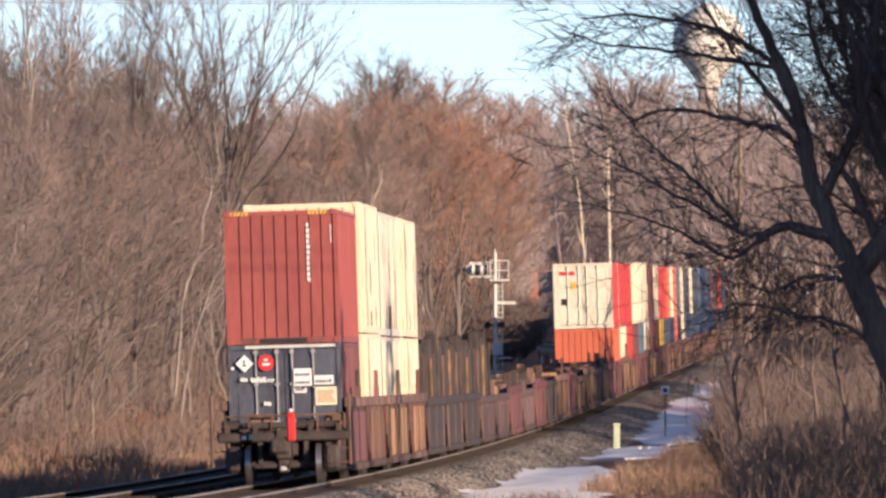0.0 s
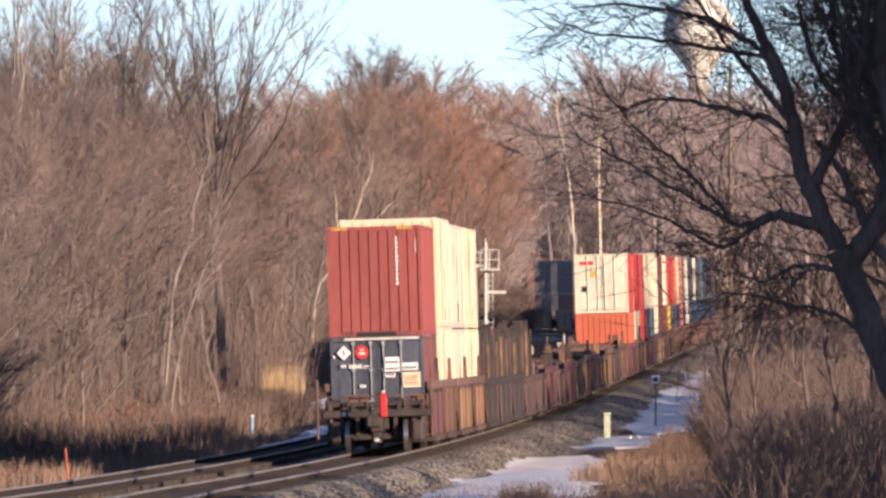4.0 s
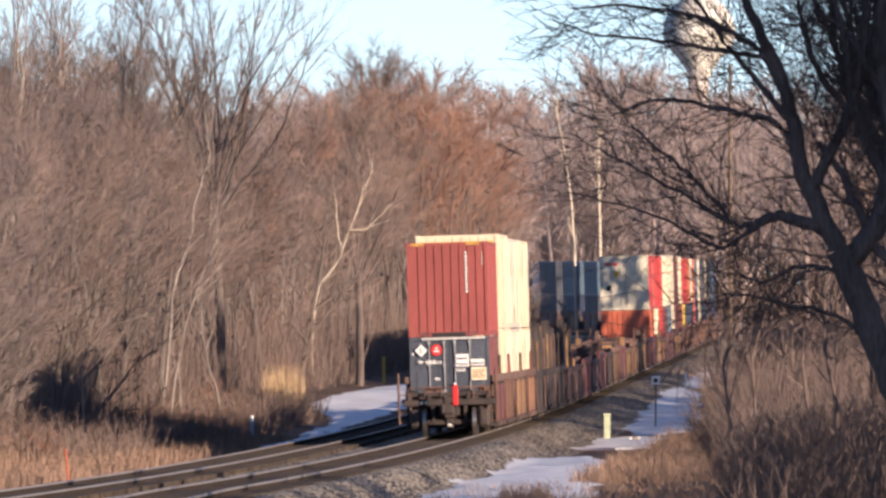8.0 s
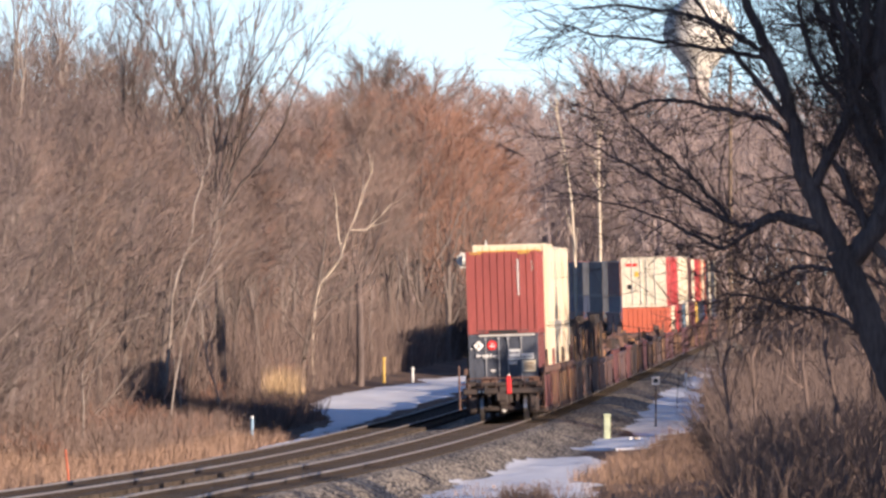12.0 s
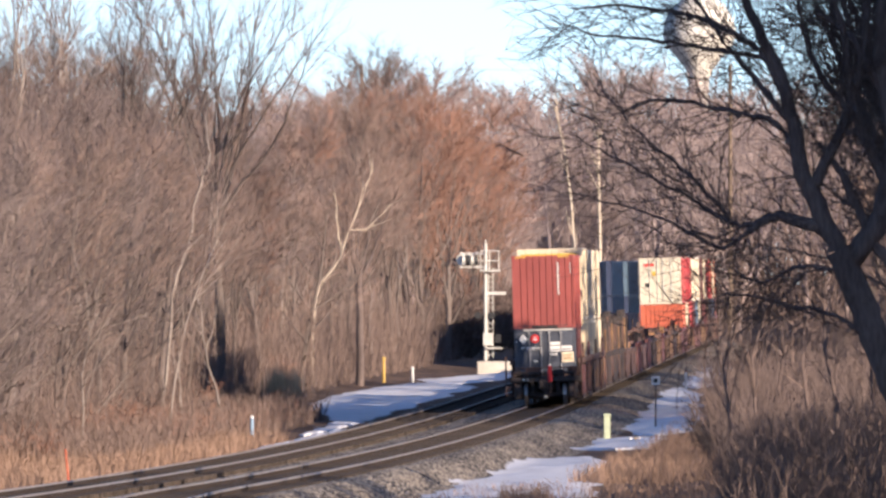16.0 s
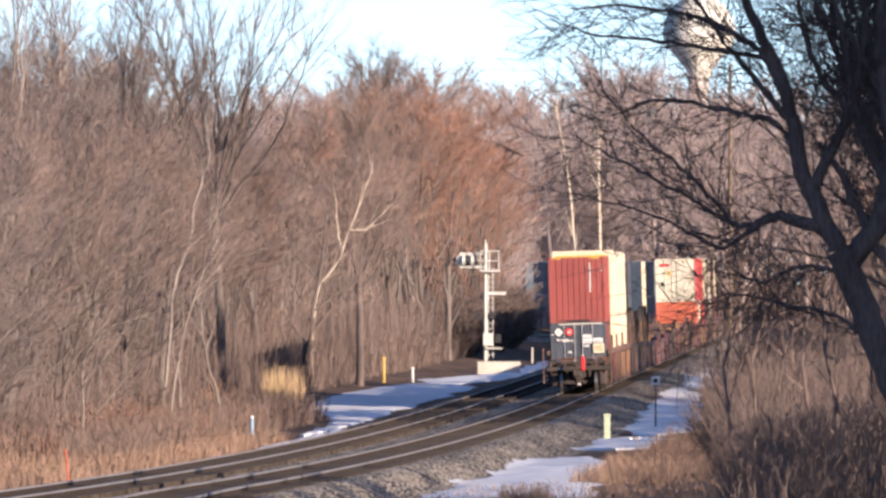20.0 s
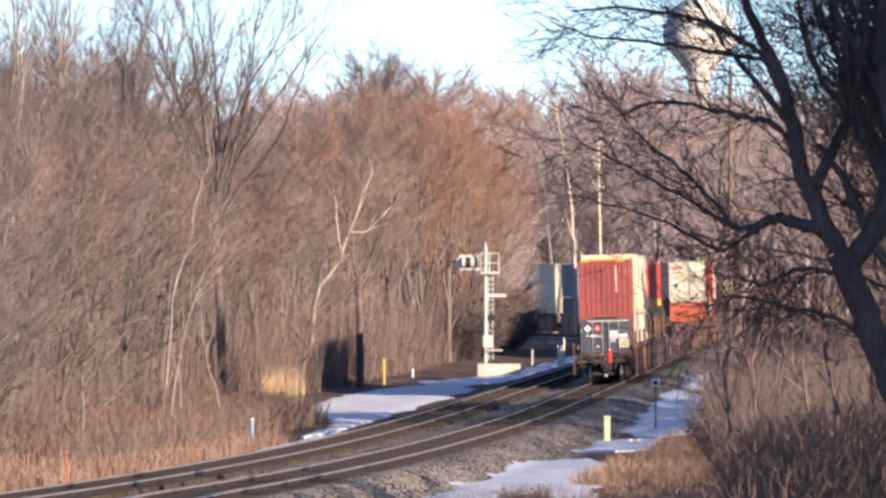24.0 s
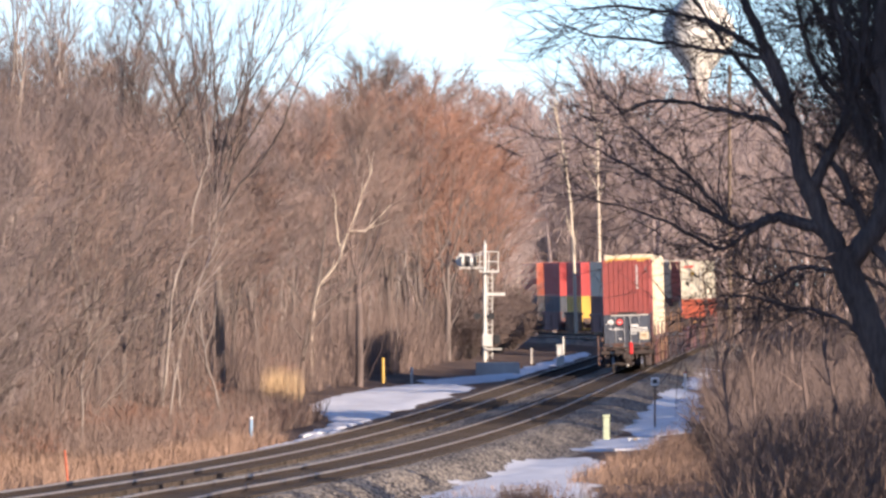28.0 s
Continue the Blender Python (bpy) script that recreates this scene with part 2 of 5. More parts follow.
def build_snow(s0, s1, u_lo, u_hi, seed, step=0.7, label="thin patch of old snow lying beside the ballast"):
    """A ragged sheet of snow, a few centimetres thick."""
    v, f, cols = [], [], 12
    rows = int((s1 - s0) / step)
    for i in range(rows + 1):
        s, k = s0 + i * step, i / rows
        ends = math.sqrt(max(0.0, min(1, 9 * k, 9 * (1 - k))))
        lo = u_lo(s) + 0.45 * noise.noise((s * 0.055, 1, seed)) + 0.28 * noise.noise((s * 0.19, 2, seed)) + 0.12 * noise.noise((s * 0.6, 3, seed))
        hi = u_hi(s) + 0.5 * noise.noise((s * 0.05, 4, seed)) + 0.32 * noise.noise((s * 0.17, 5, seed)) + 0.14 * noise.noise((s * 0.6, 6, seed))
        mid, half = (lo + hi) / 2, max(0.02, (hi - lo) / 2 * ends)
        for j in range(cols + 1):
            e = 2 * j / cols - 1
            u = mid + half * e
            dz = (0.07 + 0.06 * noise.noise((s * 0.25, u, seed))) * (1 - e ** 6) - 0.03 * e ** 6
            v.append(ground_point(s, u, dz))
    for i in range(rows):
        for j in range(cols):
            a = i * (cols + 1) + j
            f.append((a, a + 1, a + cols + 2, a + cols + 1))
    ob = raw("snow", v, f, M["snow"])
    ob.data.polygons.foreach_set("use_smooth", [True] * len(f))
    tagged(ob, label, "snow", kind="structure")


build_snow(330, 470, lambda s: 2.75, lambda s: 6.5 - (s - 381) * 0.014, 1)
build_snow(498, 548, lambda s: 3.5, lambda s: 6.4, 5)
build_snow(552, 778, lambda s: 3.9 - (s - 552) * 0.004, lambda s: 7.3 - (s - 552) * 0.0125, 9)
build_snow(786, 940, lambda s: 3.3, lambda s: 4.9 + (s - 785) * 0.003, 12)
build_snow(580, 860, lambda s: -8.4 - 4.7 * smooth(612, 745, s), lambda s: -7.6, 20, label="patch of snow in blue shade along the woods' edge")
build_snow(400, 470, lambda s: -7.5, lambda s: -6.9, 23, label="narrow strip of snow along the ballast")
build_snow(480, 600, lambda s: -7.6, lambda s: -6.8, 26, label="narrow strip of snow along the ballast")
build_snow(850, 1180, lambda s: -12.6 + 3.6 * smooth(870, 960, s), lambda s: -7.4, 30, step=3, label="patch of snow in blue shade along the woods' edge")


# ---------------------------------------------------------------- track
def sweep_profile(profile, u, ss, material, name, parent, dz=0.0):
    v, f = [], []
    n = len(profile)
    for s in ss:
        for a, b in profile:
            v.append(beside(s, u + a, dz + b))
    for i in range(len(ss) - 1):
        for j in range(n):
            a, b = i * n + j, i * n + (j + 1) % n
            f.append((a, b, b + n, a + n))
    return raw(name, v, f, material, parent)


RAIL_WEB = [(-0.075, -0.17), (0.075, -0.17), (0.06, -0.15), (0.012, -0.13), (0.012, -0.06), (0.036, -0.05), (0.036, -0.034), (-0.036, -0.034), (-0.036, -0.05), (-0.012, -0.06), (-0.012, -0.13), (-0.06, -0.15)]
RAIL_HEAD = [(-0.037, -0.036), (0.037, -0.036), (0.034, 0.0), (-0.034, 0.0)]
GAUGE = 0.765


def build_track(u, label, dz):
    t = empty("railway_track")
    ss = [200, 250] + list(range(280, 1200, 8)) + list(range(1200, 1900, 20))
    for side in (-1, 1):
        r = sweep_profile(RAIL_WEB, u + side * GAUGE, ss, M["rail"], "rail", t, dz)
        sweep_profile(RAIL_HEAD, u + side * GAUGE, ss, M["railhead"], "rail_head", r, dz)
    v, f = [], []
    rng = random.Random(int(u * 10))
    s = 270.0
    while s < 1300:
        x, y, h = on_line(s)
        c, sn = math.cos(h), math.sin(h)
        j = rng.uniform(-0.04, 0.04)
        z1 = rail_z(y) + dz - 0.115 + CANT * u
        k = len(v)
        for zz0 in (-0.15, 0.0):
            for a, b in ((-1.35, -0.11), (1.35, -0.11), (1.35, 0.11), (-1.35, 0.11)):
                v.append((x + (u + a + j) * c + b * sn, y - (u + a + j) * sn + b * c, z1 + zz0 + CANT * a))
        f += [(k + 4, k + 5, k + 6, k + 7), (k, k + 1, k + 5, k + 4), (k + 1, k + 2, k + 6, k + 5), (k + 2, k + 3, k + 7, k + 6), (k + 3, k, k + 4, k + 7)]
        s += 0.55
    ties = raw("ties", v, f, M["tie"], t)
    ties["kind"] = "stuff"
    tagged(t, label, "railway track", kind="structure")


build_track(0.0, "steel rails on dark wooden ties under the train", 0.0)
build_track(-4.2, "empty second railway track of rusty steel rails", -0.05)


# ---------------------------------------------------------------- containers
def corrugated(length, height, depth, pitch, name, material, parent, flat=0.28):
    """A trapezoid-ribbed steel wall along y, facing +x, origin at its middle foot."""
    v, f = [], []
    n = max(2, int(length / pitch))
    p = length / n
    xs = []
    for i in range(n):
        y = -length / 2 + i * p
        xs += [(y, 0), (y + flat * p, 0), (y + (flat + 0.22) * p, -depth), (y + 0.78 * p, -depth)] if flat < 0.5 else [(y, 0), (y + 0.86 * p, 0), (y + 0.89 * p, -depth), (y + 0.97 * p, -depth)]
    xs.append((length / 2, 0))
    for y, d in xs:
        v += [(d, y, 0), (d, y, height)]
    for i in range(len(xs) - 1):
        f.append((2 * i, 2 * i + 2, 2 * i + 3, 2 * i + 1))
    return raw(name, v, f, material, parent)


def container(L, W, H, body, side=None, end="plain", ribs=0.28, cat="shipping container", label="", roof=None):
    """A steel box: origin at the middle of its floor, length along y, rear end at -y."""
    side = side or body
    c = empty("shipping_container")
    fr = 0.09
    # a welded frame of posts and rails at each end
    for sy in (-1, 1):
        y0, y1 = (L / 2 - fr, L / 2) if sy > 0 else (-L / 2, -L / 2 + fr)
        bm = bmesh.new()
        for sx in (-1, 1):
            box(bm, sx * W / 2 - (fr if sx > 0 else 0), sx * W / 2 + (fr if sx < 0 else 0), y0, y1, 0.02, H - 0.02)
        for z0, z1 in ((0.01, 0.15), (H - 0.11, H - 0.01)):
            box(bm, -W / 2 + fr - 0.002, W / 2 - fr + 0.002, y0, y1, z0, z1)
        part("end_frame", bm, M[body], c)
    for sx in (-1, 1):
        x0, x1 = (W / 2 - fr, W / 2) if sx > 0 else (-W / 2, -W / 2 + fr)
        bm = bmesh.new()
        for z0, z1 in ((0.01, 0.15), (H - 0.09, H - 0.01)):
            box(bm, x0, x1, -L / 2 + fr, L / 2 - fr, z0, z1)
        part("side_rail", bm, M[side if sx > 0 else body], c)
        w = corrugated(L - 2 * fr, H - 0.22, 0.036, ribs, "side_wall", M[side if sx > 0 else body], c)
        w.matrix_basis = pose(sx * (W / 2 - 0.012), 0, 0.14, 0, 0, 0 if sx > 0 else 180)
    part("roof", bx(-W / 2 + fr, W / 2 - fr, -L / 2 + fr, L / 2 - fr, H - 0.05, H - 0.015), M[roof or body], c)
    part("floor_pan", bx(-W / 2 + fr, W / 2 - fr, -L / 2 + fr, L / 2 - fr, 0.05, 0.14), M["dark_steel"], c)
    first = None
    for sx in (-1, 1):
        for sy in (-1, 1):
            for z in (0.0, H - 0.12):
                m = pose(sx * (W / 2 - 0.07), sy * (L / 2 - 0.08), z)
                if first is None:
                    first = part("corner_casting", bx(-0.08, 0.08, -0.095, 0.095, 0, 0.12, bevel=0.012), M[body], c)
                    first.matrix_basis = m
                else:
                    share(first, c, m)
    fe = corrugated(W - 2 * fr, H - 0.26, 0.04, 0.30, "front_wall", M[body], c)
    fe.matrix_basis = pose(0, L / 2 - 0.02, 0.15, 0, 0, 90)
    if end == "plain":
        e = corrugated(W - 2 * fr, H - 0.26, 0.05, 0.245, "end_wall", M[body], c, flat=0.62)
        e.matrix_basis = pose(0, -L / 2 + 0.02, 0.15, 0, 0, -90)
    else:
        for sx in (-1, 1):
            d = bmesh.new()
            x0, x1 = (0.008, W / 2 - fr - 0.006) if sx > 0 else (-W / 2 + fr + 0.006, -0.008)
            box(d, x0, x1, -L / 2 + 0.02, -L / 2 + 0.065, 0.17, H - 0.13)
            door = part("door", d, M[body], c)
            for k in range(3):
                zz = 0.3 + k * (H - 0.5) / 3
                part("door_panel", bx(x0 + 0.1, x1 - 0.1, -L / 2 + 0.004, -L / 2 + 0.03, zz, zz + (H - 0.5) / 3 - 0.12, bevel=0.01), M[body], door)
            for k in ((0.14, 0.55) if sx > 0 else (0.45, 0.86)):
                x = x0 + k * (x1 - x0)
                b = cy((x, -L / 2 - 0.03, 0.12), (x, -L / 2 - 0.03, H - 0.1), 0.021, seg=6)
                for zz in (0.2, H * 0.35, H * 0.66, H - 0.2):
                    box(b, x - 0.05, x + 0.05, -L / 2 - 0.045, -L / 2 + 0.01, zz, zz + 0.06)
                box(b, x, x + 0.2 * (1 if k < 0.5 else -1), -L / 2 - 0.06, -L / 2 - 0.045, 0.95, 0.98)
                part("lock_rod", b, M["rod" if body == "slate" else "galv"], door, "galvanised locking rod")
    return tagged(c, label, cat, group="containers on the train")


def plate(name, parent, m, x0, x1, y, z0, z1, label=""):
    return part(name, bx(x0, x1, y - 0.004, y, z0, z1), M[m], parent, label)


def bars(parent, m, y, x0, x1, z0, z1, n, upright=False, seed=0):
    """Rows of small strokes that stand for unreadable lettering."""
    rng = random.Random(seed)
    bm = bmesh.new()
    for i in range(n):
        k = i / n
        g = 0.72 / n
        if upright:
            a = z0 + k * (z1 - z0)
            box(bm, x0, x1 - rng.uniform(0, 0.3) * (x1 - x0), y - 0.004, y, a, a + g * (z1 - z0))
        else:
            a = x0 + k * (x1 - x0)
            box(bm, a, a + g * (x1 - x0), y - 0.004, y, z0, z1 - rng.uniform(0, 0.25) * (z1 - z0))
    return part("lettering", bm, M[m], parent, "unreadable stencilled marks")


# ---------------------------------------------------------------- well cars
def truck(gap=1.78):
    """Two-axle truck; origin on the rail's top at its middle."""
    t = empty("truck")
    for sx in (-1, 1):
        b = bmesh.new()
        box(b, sx * 1.0 - 0.07, sx * 1.0 + 0.07, -1.25, 1.25, 0.42, 0.62, bevel=0.03)
        box(b, sx * 1.0 - 0.09, sx * 1.0 + 0.09, -0.45, 0.45, 0.25, 0.75, bevel=0.03)
        for sy in (-1, 1):
            box(b, sx * 1.0 - 0.11, sx * 1.0 + 0.11, sy * gap / 2 - 0.17, sy * gap / 2 + 0.17, 0.3, 0.58, bevel=0.03)
        part("side_frame", b, M["dark_steel"], t)
        s = bmesh.new()
        for k in (-0.25, 0, 0.25):
            cyl(s, (sx * 1.0, k, 0.32), (sx * 1.0, k, 0.58), 0.07, seg=8)
        part("spring_nest", s, M["rust"], t)
    part("bolster", bx(-1.0, 1.0, -0.18, 0.18, 0.5, 0.72, bevel=0.02), M["dark_steel"], t)
    for sy in (-1, 1):
        ax = part("axle", cy((-0.95, sy * gap / 2, 0.44), (0.95, sy * gap / 2, 0.44), 0.075, seg=10), M["dark_steel"], t)
        for sx in (-1, 1):
            w = bmesh.new()
            cyl(w, (sx * 0.70, sy * gap / 2, 0.44), (sx * 0.76, sy * gap / 2, 0.44), 0.40, seg=24)
            part("wheel", w, M["dark_steel"], ax)
            w = bmesh.new()
            cyl(w, (sx * 0.71, sy * gap / 2, 0.44), (sx * 0.83, sy * gap / 2, 0.44), 0.44, 0.425, seg=28)
            part("wheel_tread", w, M["tread"], ax, "shiny worn steel tread")
    return t


def well_unit(L, paint, label, height=1.85, panels=2, rib=None, panel=None, stakes=False):
    """One platform of a well car: sides with deep posts, floor and end platforms; length along y, origin at the rail's top."""
    c = empty("well_car")
    half = 1.36
    for sx in (-1, 1):
        b = bmesh.new()
        x0, x1 = sorted((sx * half, sx * (half - 0.05)))
        prof = [(-L / 2 + 0.3, height - 0.1), (-L / 2 + 0.5, 0.95), (-L / 2 + 1.5, 0.36), (L / 2 - 1.5, 0.36), (L / 2 - 0.5, 0.95), (L / 2 - 0.3, height - 0.1)]
        fa = [b.verts.new((x0, y, z)) for y, z in prof]
        fb = [b.verts.new((x1, y, z)) for y, z in prof]
        b.faces.new(fa[::-1])
        b.faces.new(fb)
        for q in range(6):
            b.faces.new((fa[q], fa[(q + 1) % 6], fb[(q + 1) % 6], fb[q]))
        side = part("well_side", b, M[paint], c)
        b = bmesh.new()
        x0, x1 = sorted((sx * (half + 0.07), sx * (half - 0.08)))
        box(b, x0, x1, -L / 2, L / 2, height - 0.22, height, bevel=0.02)
        part("top_chord", b, M[paint], side)
        b = bmesh.new()
        box(b, x0, x1, -L / 2 + 1.6, L / 2 - 1.6, 0.24, 0.40, bevel=0.02)
        part("bottom_sill", b, M[paint], side)
        first = firstp = None
        for i in range(panels + 1):
            y = -L / 2 + 1.5 + i * (L - 3.0) / panels
            m = pose(0, y, 0)
            if first is None:
                a, z = sorted((sx * half, sx * (half + 0.04)))
                bb = bx(a, z, -0.16, 0.16, 0.36, height - 0.2)
                box(bb, a, z, -0.4, 0.4, 0.36, 0.6)
                first = part("post", bb, M[rib or paint], side)
                first.matrix_basis = m
            else:
                share(first, side, m)
            if i < panels:
                y2 = y + (L - 3.0) / panels / 2
                if firstp is None:
                    a, z = sorted((sx * (half + 0.002), sx * (half + 0.03)))
                    firstp = part("panel", bx(a, z, -(L - 3.0) / panels * 0.4, (L - 3.0) / panels * 0.4, 0.42, height - 0.32, bevel=0.01), M[panel or rib or paint], side)
                    firstp.matrix_basis = pose(0, y2, 0)
                else:
                    share(firstp, side, pose(0, y2, 0))
            if stakes and i == 1:
                a, z = sorted((sx * (half - 0.02), sx * (half + 0.07)))
                bb = bx(a, z, -0.12, 0.12, height - 0.05, height + 0.6, bevel=0.02)
                box(bb, a, z, -0.5, 0.5, height - 0.05, height + 0.25)
                st = part("stake", bb, M[rib or paint], side)
                st.matrix_basis = m
    b = bmesh.new()
    for k in range(5):
        y = -L / 2 + 1.0 + k * (L - 2.0) / 4
        box(b, -half, half, y - 0.25, y + 0.25, 0.26, 0.36)
    box(b, -0.2, 0.2, -L / 2, L / 2, 0.25, 0.35)
    part("floor_frame", b, M["dark_steel"], c)
    for sy in (-1, 1):
        b = bmesh.new()
        y0, y1 = sorted((sy * L / 2, sy * (L / 2 + 0.95)))
        box(b, -1.25, 1.25, y0, y1, 0.86, 1.04, bevel=0.02)
        box(b, -0.3, 0.3, y0, y1, 0.68, 0.88)
        part("end_platform", b, M["dark_steel"], c)
        b = bmesh.new()
        y0, y1 = sorted((sy * (L / 2 - 0.1), sy * L / 2))
        box(b, -half + 0.06, half - 0.06, y0, y1, 0.5, 1.35)
        part("bulkhead", b, M[paint], c)
    return tagged(c, label, "freight car", group="well cars of the train")


PATH_START, SPEED = 345.8, 17.85
MOVING = []                    # (thing, metres ahead of the train's rear face, height above the rail)


def ride(ob, s, z=0.0):
    MOVING.append((ob, s, z))
    return ob


# rear platform with its stack
def rear_car():
    L = 12.6
    c = well_unit(L, "rust", "rusty brown well car with a red end-of-train marker", panels=2, panel="oxblood", stakes=True)
    y = -L / 2
    b = bmesh.new()
    box(b, -1.42, 1.42, y - 2.05, y - 1.85, 0.94, 1.14, bevel=0.03)
    box(b, -1.30, 1.30, y - 1.95, y - 1.8, 1.22, 1.36, bevel=0.03)
    box(b, -0.16, 0.16, y - 2.1, y - 1.8, 0.55, 1.2, bevel=0.03)
    for x in (-1.2, -0.6, 0.6, 1.2):
        box(b, x - 0.05, x + 0.05, y - 1.98, y - 1.86, 1.1, 1.3)
    part("end_sill", b, M["dark_steel"], c, "grimy dark steel end beam")
    b = bmesh.new()
    box(b, -1.45, 1.45, y - 1.85, y - 0.9, 1.05, 1.17, bevel=0.02)
    box(b, -0.32, 0.32, y - 1.9, y - 0.1, 0.62, 1.05, bevel=0.03)
    part("platform_deck", b, M["dark_steel"], c)
    for k, (x0, x1) in enumerate(((-1.35, -0.95), (-0.75, -0.2), (0.3, 0.75), (0.9, 1.35))):
        b = bmesh.new()
        box(b, x0, x1, y - 1.8, y - 1.2, 1.17, 1.42 + 0.12 * (k % 2), bevel=0.04)
        part("deck_equipment", b, M["rust" if k % 2 else "dark_steel"], c)
    for sx in (-1, 1):
        x = sx * 1.50
        b = bmesh.new()
        for dx in (-0.05, 0.30 * -sx):
            cyl(b, (x + dx, y - 1.95, 0.40), (x + dx, y - 1.95, 1.95 if dx == -0.05 else 1.3), 0.038, seg=6)
        for z in (0.45, 0.75, 1.05, 1.30):
            cyl(b, (x - 0.05, y - 1.95, z), (x + 0.30 * -sx, y - 1.95, z), 0.018, seg=6)
        cyl(b, (x - 0.05, y - 1.95, 1.95), (x - 0.05, y - 1.2, 1.95), 0.022, seg=6)
        cyl(b, (x - 0.05, y - 1.2, 1.95), (x - 0.05, y - 1.2, 1.1), 0.022, seg=6)
        part("ladder", b, M["rust"], c)
    b = bmesh.new()
    box(b, -0.14, 0.14, y - 2.75, y - 2.0, 0.72, 0.98, bevel=0.04)
    box(b, -0.20, 0.16, y - 3.0, y - 2.70, 0.66, 1.04, bevel=0.06)
    box(b, -0.24, -0.12, y - 3.12, y - 2.85, 0.70, 1.0, bevel=0.04)
    part("coupler", b, M["dark_steel"], c, "rusted knuckle coupler")
    b = bmesh.new()
    box(b, 0.13, 0.31, y - 3.04, y - 2.90, 0.94, 1.50, bevel=0.03)
    box(b, 0.15, 0.29, y - 3.03, y - 2.91, 1.49, 1.58, bevel=0.02)
    e = part("end_of_train_marker", b, M["mark_red"], c, "red end-of-train marker box on the coupler")
    part("strobe_lamp", cy((0.22, y - 2.97, 1.58), (0.22, y - 2.97, 1.64), 0.04, seg=10), M["mark_white"], e)
    b = bmesh.new()
    pts = [(0.0, y - 2.5, 0.45), (0.08, y - 2.7, 0.36), (0.16, y - 2.85, 0.42), (0.24, y - 2.95, 0.66), (0.24, y - 2.97, 0.95)]
    for p, q in zip(pts, pts[1:]):
        cyl(b, p, q, 0.024, seg=6)
    part("air_hose", b, M["dull"], c, "pale air hose")
    part("glad_hand", bx(-0.05, 0.09, y - 2.8, y - 2.7, 0.30, 0.40, bevel=0.02), M["galv"], c)
    for x0, x1 in ((-0.90, -0.80), (-0.74, -0.66)):
        part("stencil", bx(x0, x1, y - 2.08, y - 2.05, 1.0, 1.09), M["grey"], c)
    for sx in (-1, 1):
        b = bmesh.new()
        x0, x1 = sorted((sx * 0.88, sx * 1.24))
        box(b, x0, x1, y - 2.22, y - 1.55, 0.26, 0.84, bevel=0.09)
        box(b, x0, x1, y - 1.7, y - 0.6, 0.46, 1.0, bevel=0.05)
        part("journal_housing", b, M["dark_steel"], c)
        b = bmesh.new()
        box(b, sx * 1.05 - 0.16, sx * 1.05 + 0.16, y - 1.86, y - 1.2, 0.80, 1.06, bevel=0.03)
        part("step_bracket", b, M["dark_steel"], c)
    b = bmesh.new()
    box(b, -0.66, 0.66, y - 2.0, y - 1.9, 0.36, 0.46, bevel=0.02)
    box(b, -0.12, 0.12, y - 2.05, y - 1.2, 0.26, 0.56, bevel=0.03)
    for x in (-0.5, 0.5):
        box(b, x - 0.05, x + 0.05, y - 2.0, y - 1.9, 0.40, 1.0)
    part("brake_beam", b, M["dark_steel"], c)
    # Dark plate added as a backdrop for the shade under the deck.
    part("bulkhead_plate", bx(-1.3, 1.3, y - 0.35, y - 0.25, 0.3, 1.1), M["dark_steel"], c)
    b = bmesh.new()
    for k in range(6):
        cyl(b, (-1.25 + 0.5 * k, y - 1.98, 1.14), (-1.25 + 0.5 * k, y - 1.98, 1.5), 0.02, seg=6)
    cyl(b, (-1.25, y - 1.98, 1.5), (1.25, y - 1.98, 1.5), 0.024, seg=6)
    part("crossover_rail", b, M["rust"], c)
    for yy in (y - 1.0, L / 2 + 0.9):
        t = truck()
        t.parent = c
        t.matrix_basis = pose(0, yy, 0)
    return c


rear = ride(rear_car(), 6.3)

red_box = container(12.19, 2.48, 2.92, "red", end="plain", label="oxide-red corrugated shipping container with hazard stripes, stacked on top")
for k, x in enumerate((-0.92, 0.80)):
    b = bmesh.new()
    for i in range(5):
        x0 = x - 0.2 + i * 0.085
        v = [b.verts.new((x0 + dx, -12.19 / 2 - 0.004, z)) for dx, z in ((0, 2.815), (0.05, 2.815), (0.085, 2.905), (0.035, 2.905))]
        b.faces.new(v)
    part("hazard_stripe", b, M["yellow"], red_box, "yellow and black warning stripes")
for x0, x1 in ((-0.95, -0.55), (0.55, 0.95)):
    b = bmesh.new()
    v = [b.verts.new((x, -12.19 / 2 - 0.012, z)) for x, z in ((x0, 0.15), (x1, 0.15), (x1 - 0.1, 0.03), (x0 + 0.1, 0.03))]
    b.faces.new(v)
    part("sill_gusset", b, M["oxblood"], red_box)
# Flat black plate paints in the shade of the gap under the sill.
plate("sill_recess", red_box, "mark_black", -0.52, 0.52, -12.19 / 2 - 0.006, 0.02, 0.13, "black plate painted as the shade under the sill")
bars(red_box, "mark_white", -12.19 / 2 - 0.01, 0.56, 0.63, 1.35, 2.66, 11, upright=True, seed=3)
bars(red_box, "mark_white", -12.19 / 2 - 0.01, 1.08, 1.11, 2.2, 2.6, 5, upright=True, seed=5)
ride(red_box, 6.1, 3.06)

dark_box = container(12.19, 2.46, 2.66, "slate", side="oxblood", end="doors", label="slate-blue shipping container with door rods and placards, in the well")
yy = -12.19 / 2 - 0.05


